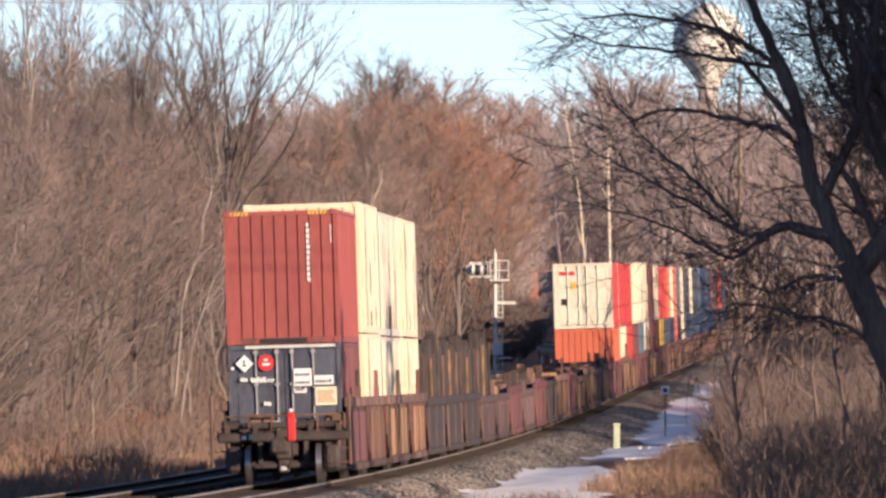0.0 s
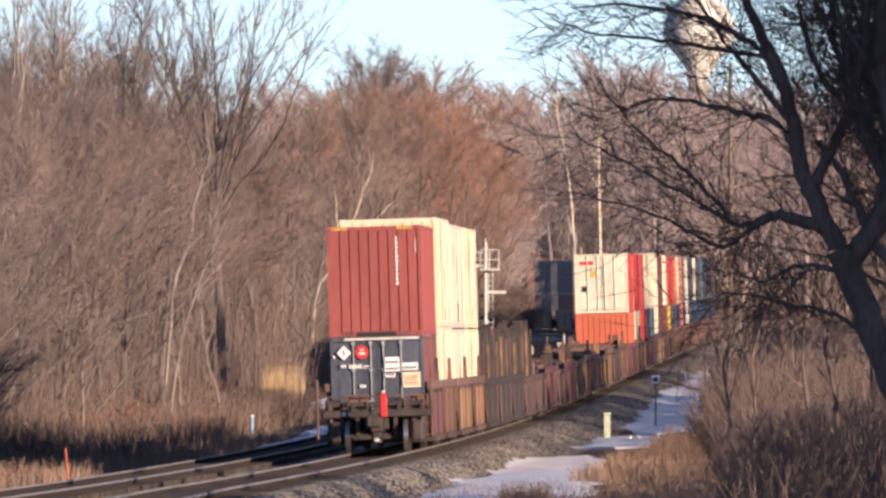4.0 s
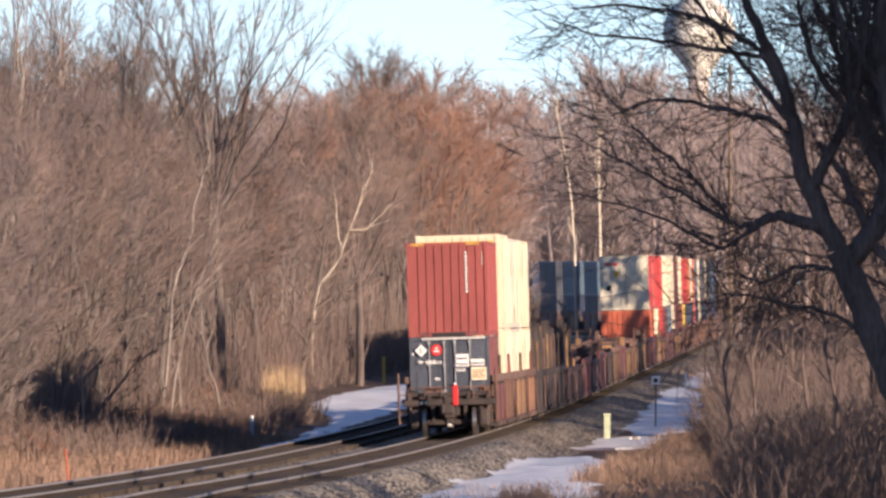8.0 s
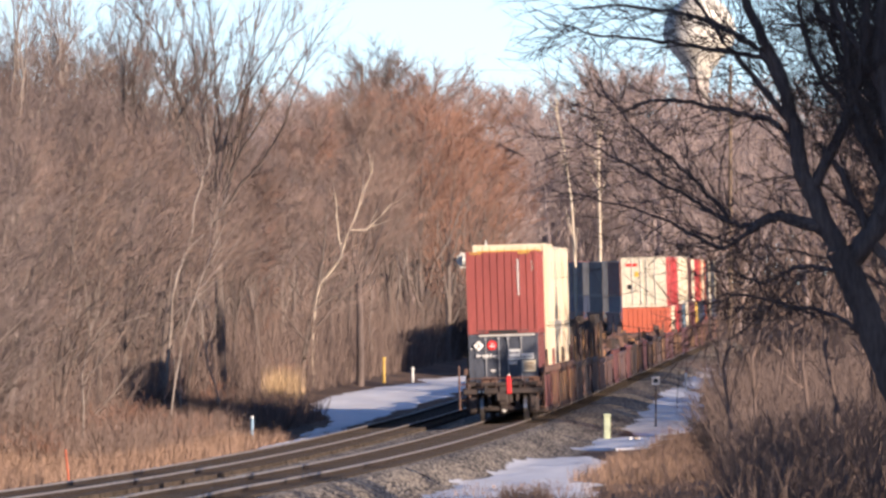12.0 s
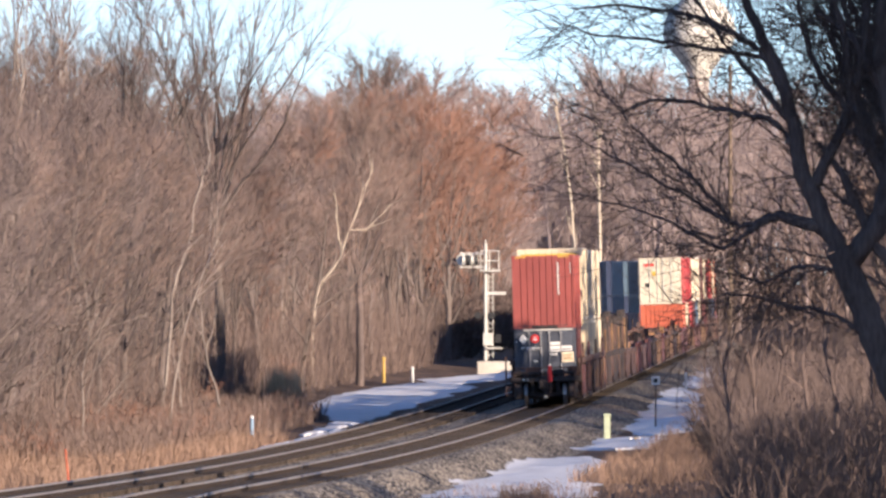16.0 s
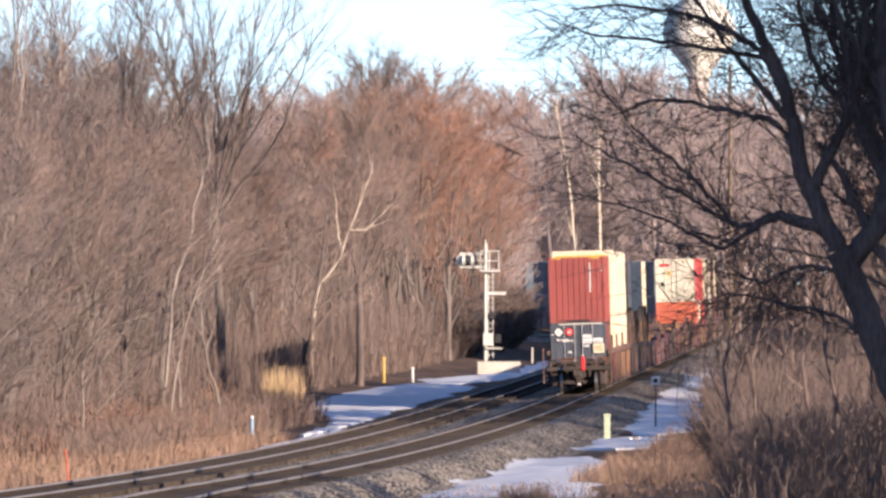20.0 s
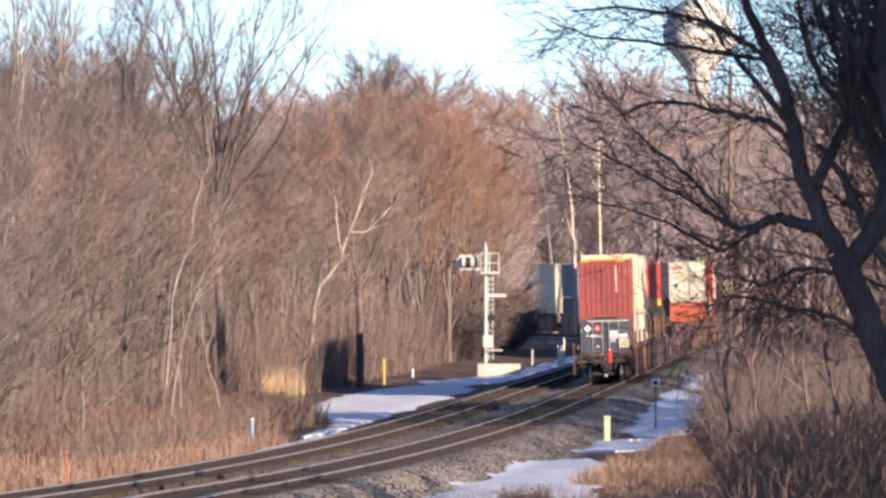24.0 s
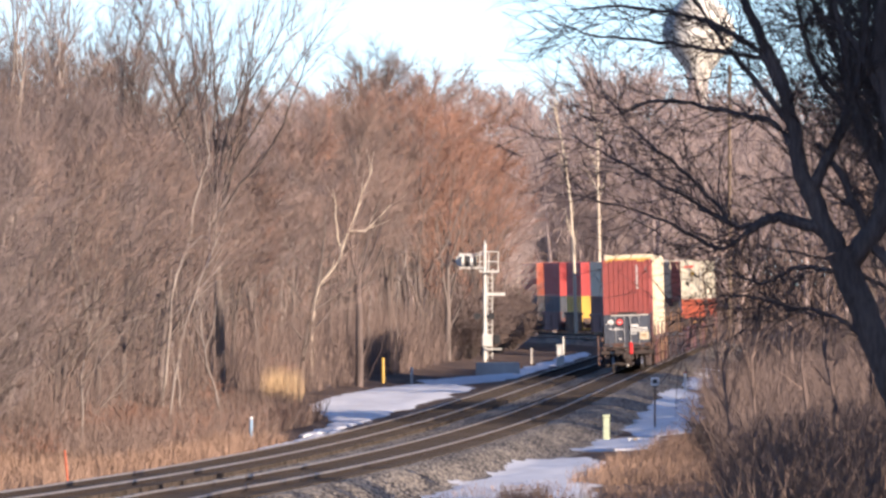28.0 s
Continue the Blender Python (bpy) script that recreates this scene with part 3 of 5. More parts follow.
def placard(x, z, r, seg, m, label):
    b = bmesh.new()
    bmesh.ops.create_circle(b, cap_ends=True, segments=seg, radius=r, matrix=Matrix.Translation((x, yy - 0.03, z)) @ Euler((radians(90), 0, 0)).to_matrix().to_4x4())
    return part("placard", b, M[m], dark_box, label)


d = placard(-0.87, 2.25, 0.19, 4, "mark_white", "white diamond placard")
plate("placard_mark", d, "mark_black", -0.92, -0.82, yy - 0.035, 2.19, 2.22)
plate("placard_mark", d, "mark_black", -0.90, -0.86, yy - 0.035, 2.24, 2.33)
d = placard(-0.40, 2.26, 0.18, 10, "mark_red", "red placard")
plate("placard_mark", d, "mark_white", -0.48, -0.31, yy - 0.035, 2.20, 2.25)
plate("placard_mark", d, "mark_white", -0.44, -0.36, yy - 0.035, 2.30, 2.34)
bars(dark_box, "mark_white", yy - 0.03, -0.96, -0.80, 1.86, 1.95, 3, seed=7)
bars(dark_box, "mark_white", yy - 0.03, -0.74, -0.40, 1.85, 1.95, 5, seed=8)
bars(dark_box, "mark_white", yy - 0.03, -0.38, -0.20, 1.87, 1.91, 4, seed=9)
plate("lettering_underline", dark_box, "mark_white", -0.72, -0.24, yy - 0.03, 1.835, 1.85)
bars(dark_box, "mark_white", yy - 0.03, -0.46, -0.30, 1.32, 1.42, 3, seed=11)
plate("sticker", dark_box, "mark_white", -1.16, -1.10, yy - 0.03, 2.12, 2.18)
for x0, x1, z0, z1, rows in ((0.20, 0.59, 1.73, 2.11, 2), (0.645, 1.07, 1.75, 1.95, 1), (0.20, 0.47, 1.58, 1.69, 1)):
    lab = plate("label", dark_box, "mark_white", x0, x1, yy - 0.03, z0, z1, "white label with unreadable marks")
    for r in range(rows):
        bars(lab, "slate", yy - 0.035, x0 + 0.03, x1 - 0.03, z0 + 0.04 + r * 0.17, z0 + 0.12 + r * 0.17, 5, seed=20 + r)
st = plate("sticker", dark_box, "cream", 0.66, 1.13, yy - 0.03, 1.30, 1.70, "cream data sheet sticker")
bars(st, "tan", yy - 0.035, 0.70, 1.09, 1.36, 1.64, 6, upright=True, seed=31)
plate("top_bar", dark_box, "galv", -0.85, 1.12, -12.19 / 2 - 0.012, 2.575, 2.635, "pale scraped bar over the doors")
ride(dark_box, 6.1, 0.40)

# two platforms of white boxes ahead of it
TRUCK = truck()
wells = {}


def well(kind, s, L=16.4):
    if kind not in wells:
        spec = {"rust_short": ("rust", "oxblood", "rust2", "short rusty brown well car with ochre panels"), "rust": ("rust", "rust", "rust2", "rusty brown well car with ochre panels"), "ochre": ("rust", "rust2", "rust2", "ochre and rust stained well car"),
                "dark": ("dark_steel", "dull", "dark_steel", "grimy dark brown well car"), "oxide": ("oxblood", "dull", "oxblood", "dark red well car with panelled sides"),
                "greyw": ("dull", "dull", "dull", "dull purple-brown well car with panelled sides"),
                "oxide_short": ("oxblood", "dull", "oxblood", "short dark red well car"), "ochre_short": ("rust", "rust2", "rust2", "short ochre and rust stained well car")}[kind]
        w = well_unit(L, spec[0], spec[3], height={"dark": 1.72, "greyw": 1.58, "oxide": 1.76, "ochre": 1.62}.get(kind, 1.85), rib=spec[1], panel=spec[2], stakes=kind.startswith("rust"))
        t = copy_thing(TRUCK, pose(0, L / 2 + 0.9, 0))
        t.parent = w
        wells[kind] = w
        return ride(w, s)
    return ride(copy_thing(wells[kind], pose(0, 0, 0)), s)


boxes = {}


def stack(kind, s, z, L=16.15, W=2.58, H=2.87, label="", side=None, end="plain", ribs=0.42):
    if kind not in boxes:
        boxes[kind] = container(L, W, H, kind.split("_")[0], side=side, end=end, ribs=ribs, label=label)
        return ride(boxes[kind], s, z)
    return ride(copy_thing(boxes[kind], pose(0, 0, 0)), s, z)


WHITE = [(19.0, 12.19, 2.97, "cream", "short"), (35.5, 16.15, 2.94, "white", "long"), (51.6, 12.19, 2.94, "cream", "low")]
for s, L, H, paint, tag in WHITE:
    well("rust" if L > 13 else "rust_short", s, L + 0.45)
    for z in (0.30, 0.33 + H):
        o = stack(paint + "_" + tag, s, z, L=L, W=2.62 if tag == "short" else 2.46, H=H, end="plain" if tag == "short" else "doors", ribs=0.9, label="cream-white container streaked with dirt on a well car")
        W = 2.62 if tag == "short" else 2.46
        r = random.Random(int(s * 10 + z * 100))
        if z < 1:
            for k in range(4):
                y = (k - 1.5) * L * 0.26
                part("wall_post", bx(W / 2 - 0.004, W / 2 + 0.05, y - 0.14, y + 0.14, 0.16, H - 0.1), M["white" if k % 2 else "cream"], o)
        for k in range(5):
            y, zz = (k - 2 + r.uniform(-0.3, 0.3)) * L * 0.19, r.choice((0.45, 0.9, 1.3, 1.7))
            part("lashing_slot", bx(W / 2 + 0.004, W / 2 + 0.008, y - 0.09, y + 0.09, zz, zz + r.uniform(0.5, 1.0)), M[r.choice(("dull", "rust2", "slate"))], o, "dark narrow slot")
        for k in range(3):
            y = (k - 1 + r.uniform(-0.2, 0.2)) * L * 0.32
            part("patch", bx(W / 2 + 0.003, W / 2 + 0.007, y - 0.5, y + 0.5, 0.18, 0.18 + r.uniform(0.3, 0.55)), M["dull" if k == 1 else "grey"], o, "grey patch low on the wall")
        if z > 2 and tag == "short":
            part("nose_band", bx(-1.15, 1.15, -L / 2 - 0.008, -L / 2 - 0.002, 2.58, 2.76), M["yellow"], o, "yellow band across the end")

PITCH = 18.1


def frame_load(s, tall, paint, seed):
    """Dark steel uprights, or low bundles with odd stakes, carried on a platform."""
    rng = random.Random(seed)
    c = empty("stacked_racks")
    if tall > 2:
        for i in range(7):
            y = -6.8 + i * 13.6 / 6 + rng.uniform(-0.3, 0.3)
            h = tall + rng.uniform(-0.3, 0.2)
            b = bmesh.new()
            for x in (-1.1, -0.4, 0.4, 1.1):
                box(b, x - 0.13, x + 0.13, y - 0.30, y + 0.30, 0, h + rng.uniform(-0.3, 0.1), bevel=0.02)
            box(b, -1.15, 1.15, y - 0.06, y + 0.06, h * 0.2, h * 0.92)
            f = part("upright_frame", b, M["dark_steel"], c)
            # Ochre and rust stakes put the frames' sunlit edges into colour.
            if i % 3 == 0:
                y0, z0 = y + rng.uniform(-0.1, 0.1), h * rng.uniform(0.05, 0.5)
                part("stake", bx(1.22, 1.30, y0 - 0.24, y0 + 0.2, z0, h * rng.uniform(0.85, 1.0), bevel=0.02), M["rust2" if i % 2 else "rust"], f, "ochre stake coloured as a sunlit frame edge")
        part("core", bx(-0.45, 0.45, -7.0, 7.0, 0.2, tall * 0.8, bevel=0.05), M["dark_steel"], c)
    else:
        y = -7.2
        while y < 6.6:
            ln = rng.uniform(0.8, 3.0)
            h = rng.uniform(0.25, 0.95)
            b = bx(-1.12, 1.12, y, y + ln, 0.2, 0.2 + h * 0.7, bevel=0.04)
            for x in ((-1.05, 1.05) if rng.random() < 0.5 else ()):
                box(b, x - 0.12, x + 0.12, y, y + 0.3, 0.2, 0.3 + h, bevel=0.02)
            part("load_block", b, M[rng.choice((paint, "dull", "rust", "rust", "rust", "dull", "oxblood", "rust2", "dark_steel"))], c)
            y += ln + rng.uniform(0.1, 0.7)
    part("base", bx(-1.2, 1.2, -7.4, 7.4, -0.02, 0.22, bevel=0.02), M[paint], c)
    tagged(c, "rusty steel rack frames and bundles on a well car", "steel rack", group="racks on the train")
    return ride(c, s, 1.05 if tall < 2 else 0.4)


s = 67.5 - PITCH
kinds = ["dark", "dark", "dark", "greyw", "greyw", "oxide", "greyw", "oxide", "dark", "rust", "oxide", "ochre", "rust", "dark", "rust", "oxide"]
for i in range(16):
    s += PITCH
    well(kinds[i], s)
    frame_load(s, 2.9 if i < 4 else 1.7, "dark_steel" if i < 4 else ("rust" if i % 2 else "dull"), 100 + i)

rng = random.Random(11)
LOAD = [("grey", "orange"), ("brightred", "cream"), ("brightred", "brightred"), ("cream", "oxblood"), ("white", "steelblue"), ("white", "white"), ("oxblood", "oxblood"), ("cream", "oxblood")]
# paint of the shorter boxes ahead, upper and lower, in train order
AHEAD = [("brightred", "yellow"), ("brightred", "slate"), ("orange", "slate"), ("cream", "blue"), ("orange", "orange"), ("steelblue", "blue"), ("cream", "cream"), ("slate", "slate"), ("slate", "blue"), ("cream", "slate"), ("slate", "blue"), ("slate", "slate"), ("steelblue", "blue"),
         ("blue", "blue"), ("blue", "slate"), ("slate", "blue"), ("blue", "blue"), ("oxblood", "blue"), ("slate", "slate"), ("slate", "blue"), ("brightred", "blue"), ("orange", "slate"), ("blue", "blue"), ("steelblue", "slate"), ("steelblue", "blue"), ("slate", "slate"), ("blue", "slate"), ("slate", "slate"), ("cream", "slate")]
WORDS = {"grey": "weathered grey-white container with rear doors", "brightred": "bright red corrugated container", "white": "white ribbed container", "steelblue": "steel-blue corrugated container",
         "green": "pale green container", "orange": "orange corrugated container", "yellow": "yellow container", "blue": "deep blue corrugated container", "oxblood": "dark red corrugated container", "cream": "cream-white ribbed container", "tan": "tan container", "slate": "dark slate-blue container"}
i = 0
s += PITCH - 0.2
for i, (top, low) in enumerate(LOAD):
    well(("oxide", "rust", "ochre", "oxide")[i % 4], s)
    for kind, z in ((low, 0.36), (top, 3.25)):
        stack(kind + "_long", s, z, label=WORDS[kind] + " on a well car", end="doors" if kind in ("grey", "white", "green") else "plain", side="brightred" if kind == "grey" else None)
    s += PITCH
AHEAD_START, AHEAD_PITCH, AHEAD_LONG = 503.8, 15.0, 10.4
for i in range(40):
    top, low = AHEAD[i] if i < len(AHEAD) else (rng.choice(("slate", "blue", "orange", "slate", "oxblood")), rng.choice(("blue", "slate", "oxblood")))
    s = AHEAD_START + i * AHEAD_PITCH
    well("oxide_short" if i % 2 else "ochre_short", s, L=12.6)
    for kind, z in ((low, 0.36), (top, 3.22)):
        stack(kind + "_mid", s, z, L=AHEAD_LONG, W=2.5, H=2.84, label=WORDS[kind] + " on a well car")
o = boxes["grey_long"]
plate("label", o, "mark_red", -1.02, -0.35, -16.15 / 2 - 0.012, 2.35, 2.52, "red unreadable mark")
plate("label", o, "yellow", -0.52, -0.28, -16.15 / 2 - 0.012, 1.75, 2.05, "yellow sticker")
plate("label", o, "mark_black", -0.95, -0.72, -16.15 / 2 - 0.012, 1.05, 1.32, "dark sticker")
for o in [*TRUCK.children_recursive, TRUCK]:
    bpy.data.objects.remove(o)


# ---------------------------------------------------------------- signal and lineside things
def signal_mast():
    c = empty("railway_signal")
    base = part("concrete_base", bx(-0.5, 1.95, -0.7, 0.7, -0.3, 0.72, bevel=0.06), M["concrete"], c, "pale concrete foundation block")
    part("mast", cy((0, 0, 0.75), (0, 0, 7.3), 0.10, 0.09, seg=12), M["galv"], c)
    part("mast_cap", cy((0, 0, 7.3), (0, 0, 7.55), 0.05, 0.02, seg=8), M["galv"], c)
    lad = empty("ladder")
    lad.parent = c
    for x in (0.16, 0.42):
        part("stile", cy((x, 0.15, 0.9), (x, 0.15, 6.0), 0.025, seg=6), M["galv"], lad)
    first = None
    for i in range(17):
        m = pose(0, 0.15, 1.1 + i * 0.29)
        if first is None:
            first = part("rung", cy((0.16, 0, 0), (0.42, 0, 0), 0.018, seg=6), M["galv"], lad)
            first.matrix_basis = m
        else:
            share(first, lad, m)
    part("platform", bx(-0.30, 0.80, -0.5, 0.5, 5.75, 5.85), M["galv"], c)
    for y in (-0.45, 0.45):
        b = bmesh.new()
        for x in (-0.28, 0.22, 0.75):
            cyl(b, (x, y, 5.84), (x, y, 6.9), 0.03, seg=6)
        for z in (6.35, 6.9):
            cyl(b, (-0.28, y, z), (0.75, y, z), 0.03, seg=6)
        part("railing", b, M["galv"], c)
    b = bmesh.new()
    cyl(b, (-1.45, 0, 6.0), (0, 0, 6.0), 0.05, seg=8)
    cyl(b, (-1.45, 0, 6.75), (0, 0, 6.75), 0.05, seg=8)
    for x in (-1.35, -0.9, -0.45):
        cyl(b, (x, 0, 5.9), (x, 0, 6.85), 0.04, seg=6)
    part("bracket_arm", b, M["galv"], c)
    for k, x in enumerate((-1.22, -0.98, -0.74, -0.5)):
        part("lamp_housing", cy((x - 0.07, -0.12, 6.38), (x + 0.07, -0.12, 6.38), 0.30, 0.27, seg=16), M["galv" if k % 2 == 0 else "black"], c)
    for x in (-1.30, -0.85):
        h = part("signal_head", cy((x, 0.15, 6.40), (x, -0.05, 6.40), 0.34, seg=20), M["galv"], c)
        b = bmesh.new()
        for dx, dz in ((0, 0.16), (-0.14, -0.1), (0.14, -0.1)):
            cyl(b, (x + dx, 0.15, 6.4 + dz), (x + dx, 0.45, 6.4 + dz), 0.09, 0.08, seg=10)
        part("hood", b, M["black"], h, "black lamp hood")
        b = cy((x - 0.38, 0.1, 6.42), (x - 0.52, 0.35, 6.42), 0.10, 0.06, seg=8)
        part("visor", b, M["black"], h)
    part("cross_arm", bx(0.1, 1.15, -0.05, 0.05, 4.45, 4.62), M["galv"], c)
    for x in (-0.42, 0.36):
        h = part("lower_head", cy((x, 0.15, 3.3), (x, -0.1, 3.3), 0.20, seg=14), M["black"], c, "black lower lamp unit")
    part("lower_bracket", bx(-0.5, 0.45, -0.03, 0.03, 3.26, 3.34), M["black"], c)
    part("relay_case", bx(-0.15, 0.42, -0.25, 0.25, 1.6, 2.3, bevel=0.03), M["galv"], c)
    part("meter_box", bx(0.5, 0.85, -0.2, 0.2, 1.75, 2.25, bevel=0.03), M["black"], c)
    part("step", bx(0.1, 0.95, -0.3, 0.3, 1.42, 1.5), M["galv"], c)
    return tagged(c, "galvanised railway signal mast with ladder on a concrete block", "railway signal")


def put(ob, s, u, dz=0.0, rz=0):
    p = ground_point(s, u, dz)
    ob.matrix_basis = pose(p.x, p.y, p.z, 0, 0, rz)
    return ob


mast = put(signal_mast(), 938, -9.95)
mast.scale = (1.06, 1.06, 1.06)


def stake(name, mt, h, r, label, cat, s, u, cap=None, lean=0):
    c = empty(name)
    part("post", cy((0, 0, -0.2), (lean, 0, h), r, r * 0.9, seg=8), M[mt], c)
    if cap:
        part("cap", cy((lean, 0, h), (lean, 0, h + 0.08), r * 1.15, r * 0.8, seg=8), M[cap], c)
    tagged(c, label, cat)
    return put(c, s, u)


stake("marker_post", "stake_blue", 0.85, 0.06, "pale blue marker stake beside the ballast", "marker post", 558, -8.9, cap="mark_white")
stake("marker_post", "yellow", 1.3, 0.085, "yellow gas-line marker post at the woods' edge", "marker post", 851, -13.3, cap="yellow")
stake("marker_post", "mark_white", 0.8, 0.08, "white marker post in the snow", "marker post", 863, -12.1, cap="mark_white")
stake("marker_post", "mark_white", 0.9, 0.07, "white marker post beside the snowy ditch", "marker post", 771, 3.9, cap="orange")
stake("marker_post", "concrete", 1.05, 0.07, "small grey stake near the track", "marker post", 1041, -9.4)
stake("wooden_stake", "stake_orange", 1.0, 0.026, "bent orange stake in dry grass", "stake", 394, -7.0, lean=-0.12)


def line_sign():
    c = empty("lineside_sign")
    part("post", bx(-0.03, 0.03, -0.03, 0.03, -0.2, 1.85), M["dark_steel"], c)
    p = part("sign_plate", bx(-0.15, 0.15, -0.05, -0.035, 1.62, 1.92, bevel=0.004), M["mark_white"], c, "small white plate with a dark square")
    part("sign_mark", bx(-0.08, 0.08, -0.058, -0.054, 1.69, 1.85), M["mark_black"], p)
    return tagged(c, "small square white sign on a dark post", "sign")


put(line_sign(), 586.5, 4.95)


def cable_box():
    c = empty("cable_pedestal")
    part("body", bx(-0.11, 0.11, -0.1, 0.1, -0.1, 0.82, bevel=0.02), M["cabinet"], c)
    part("lid", bx(-0.13, 0.13, -0.12, 0.12, 0.82, 0.92, bevel=0.02), M["cabinet"], c)
    return tagged(c, "pale green cable pedestal beside the ballast", "utility box")


put(cable_box(), 538.5, 3.95)
for k, (ds, du, h) in enumerate(((1, 0.28, 0.16), (1.5, 0.45, 0.12), (2, 0.55, 0.14))):
    stake("pipe_stub", "yellow" if k % 2 else "mark_white", h, 0.06, "short pipe stub at the pedestal's foot", "pipe", 528 + ds, 4.6 + du)


def equipment_case():
    c = empty("equipment_case")
    part("body", bx(-0.22, 0.22, -0.35, 0.35, -0.1, 1.3, bevel=0.03), M["galv"], c)
    part("roof", bx(-0.26, 0.26, -0.4, 0.4, 1.3, 1.38), M["galv"], c)
    part("conduit", cy((0.2, -0.37, 0), (0.2, -0.37, 1.9), 0.05, seg=8), M["galv"], c)
    return tagged(c, "grey trackside equipment case", "equipment case")


put(equipment_case(), 1010, -6.9)


def water_tower():
    """Bulb-shaped tank on a slim pedestal."""
    c = empty("water_tower", pose(48.6, 3000, 0))
    seg = 40
    for name, prof in (("pedestal", [(2.2, 0), (1.8, 20), (1.7, 38), (1.9, 42.6)]),
                       ("tank", [(1.9, 42.6), (2.6, 44.4), (4.2, 46.6), (6.0, 48.6), (6.9, 50.6), (6.9, 52.4), (6.1, 54.8), (4.6, 56.8), (2.6, 58.2), (0.02, 58.8)])):
        v, f = [], []
        for r, z in prof:
            for i in range(seg):
                a = 2 * math.pi * i / seg
                v.append((r * math.cos(a), r * math.sin(a), z))
        for k in range(len(prof) - 1):
            for i in range(seg):
                j = (i + 1) % seg
                f.append((k * seg + i, k * seg + j, (k + 1) * seg + j, (k + 1) * seg + i))
        q = raw(name, v, f, M["tank"], c)
        q.data.polygons.foreach_set("use_smooth", [True] * len(f))
    return tagged(c, "white bulb-shaped water tower far behind the woods", "water tower")


water_tower()


def overhead_wires():
    for k, (x, lab) in enumerate(((-34, "wooden utility pole"), (36, "wooden utility pole"))):
        c = empty("utility_pole", pose(x, 330, 1.4))
        part("pole", cy((0, 0, -0.5), (0, 0, 12), 0.17, 0.12, seg=10), M["pole"], c)
        part("crossarm", bx(-0.06, 0.06, -1.2, 1.2, 10.55, 10.7), M["pole"], c)
        tagged(c, lab + " carrying cables over the tracks", "utility pole")
    for k, (dy, z) in enumerate(((-1.0, 12.07), (-0.3, 11.95), (0.9, 12.02))):
        pts = [(-34 + i * 70 / 24, 330 + dy, z + 0.35 * ((i / 12 - 1) ** 2) - 0.1 * k) for i in range(25)]
        w = part("overhead_cable", rope(pts, 0.012), M["cable"])
        tagged(w, "thin overhead cable between utility poles", "cable")


overhead_wires()


def far_line():
    xs = (-6.8, 24.0)
    for x in xs:
        c = empty("utility_pole", pose(x, 1322, 0.8))
        part("pole", cy((0, 0, -0.5), (0, 0, 22.6), 0.2, 0.13, seg=8), M["pole"], c)
        part("crossarm", bx(-0.08, 0.08, -1.0, 1.0, 21.9, 22.1), M["pole"], c)
        tagged(c, "tall wooden utility pole among far trees", "utility pole")
    for z in (22.9, 14.9):
        pts = [(xs[0] + (xs[1] - xs[0]) * i / 12, 1322, z + 0.25 * ((i / 6 - 1) ** 2)) for i in range(13)]
        tagged(part("overhead_cable", rope(pts, 0.02), M["cable"]), "thin far overhead cable before the woods", "cable")


far_line()


# ---------------------------------------------------------------- trees
class Twigs:
    """Collects tapered tubes and thin spikes as plain vertex and face lists."""

    def __init__(self):
        self.v, self.f = [], []

    def tube(self, pts, radii, seg):
        k0 = len(self.v)
        for i, p in enumerate(pts):
            d = (pts[min(i + 1, len(pts) - 1)] - pts[max(i - 1, 0)]).normalized()
            a = d.orthogonal().normalized()
            b = d.cross(a)
            for j in range(seg):
                t = 2 * math.pi * j / seg
                self.v.append(p + (a * math.cos(t) + b * math.sin(t)) * radii[i])
        for i in range(len(pts) - 1):
            for j in range(seg):
                q = (j + 1) % seg
                self.f.append((k0 + i * seg + j, k0 + i * seg + q, k0 + (i + 1) * seg + q, k0 + (i + 1) * seg + j))

    def spike(self, p, q, w, rng):
        d = (q - p)
        side = d.cross(Vector((rng.uniform(-1, 1), rng.uniform(-1, 1), rng.uniform(-0.4, 0.4))))
        if side.length < 1e-6:
            side = d.orthogonal()
        side = side.normalized() * (w / 2)
        k = len(self.v)
        self.v += [p - side, p + side, q]
        self.f.append((k, k + 1, k + 2))

    def stem(self, p, m, q, w, rng):
        """A thin bent stem of two pieces."""
        d = q - p
        side = d.cross(Vector((rng.uniform(-1, 1), rng.uniform(-1, 1), rng.uniform(-0.4, 0.4))))
        if side.length < 1e-6:
            side = d.orthogonal()
        side = side.normalized() * (w / 2)
        k = len(self.v)
        self.v += [p - side, p + side, m - side * 0.7, m + side * 0.7, q]
        self.f += [(k, k + 1, k + 3, k + 2), (k + 2, k + 3, k + 4)]


def tilt(d, angle, rng):
    a = d.orthogonal().normalized()
    a.rotate(Matrix.Rotation(rng.uniform(0, 2 * math.pi), 3, d))
    out = d.copy()
    out.rotate(Matrix.Rotation(angle, 3, a))
    return out


def wander(p, d, length, n, jitter, rise, rng):
    pts = [p.copy()]
    for i in range(n):
        d = (d + Vector((rng.uniform(-1, 1), rng.uniform(-1, 1), rng.uniform(-1, 1))) * jitter + Vector((0, 0, rise))).normalized()
        pts.append(pts[-1] + d * (length / n))
    return pts, d


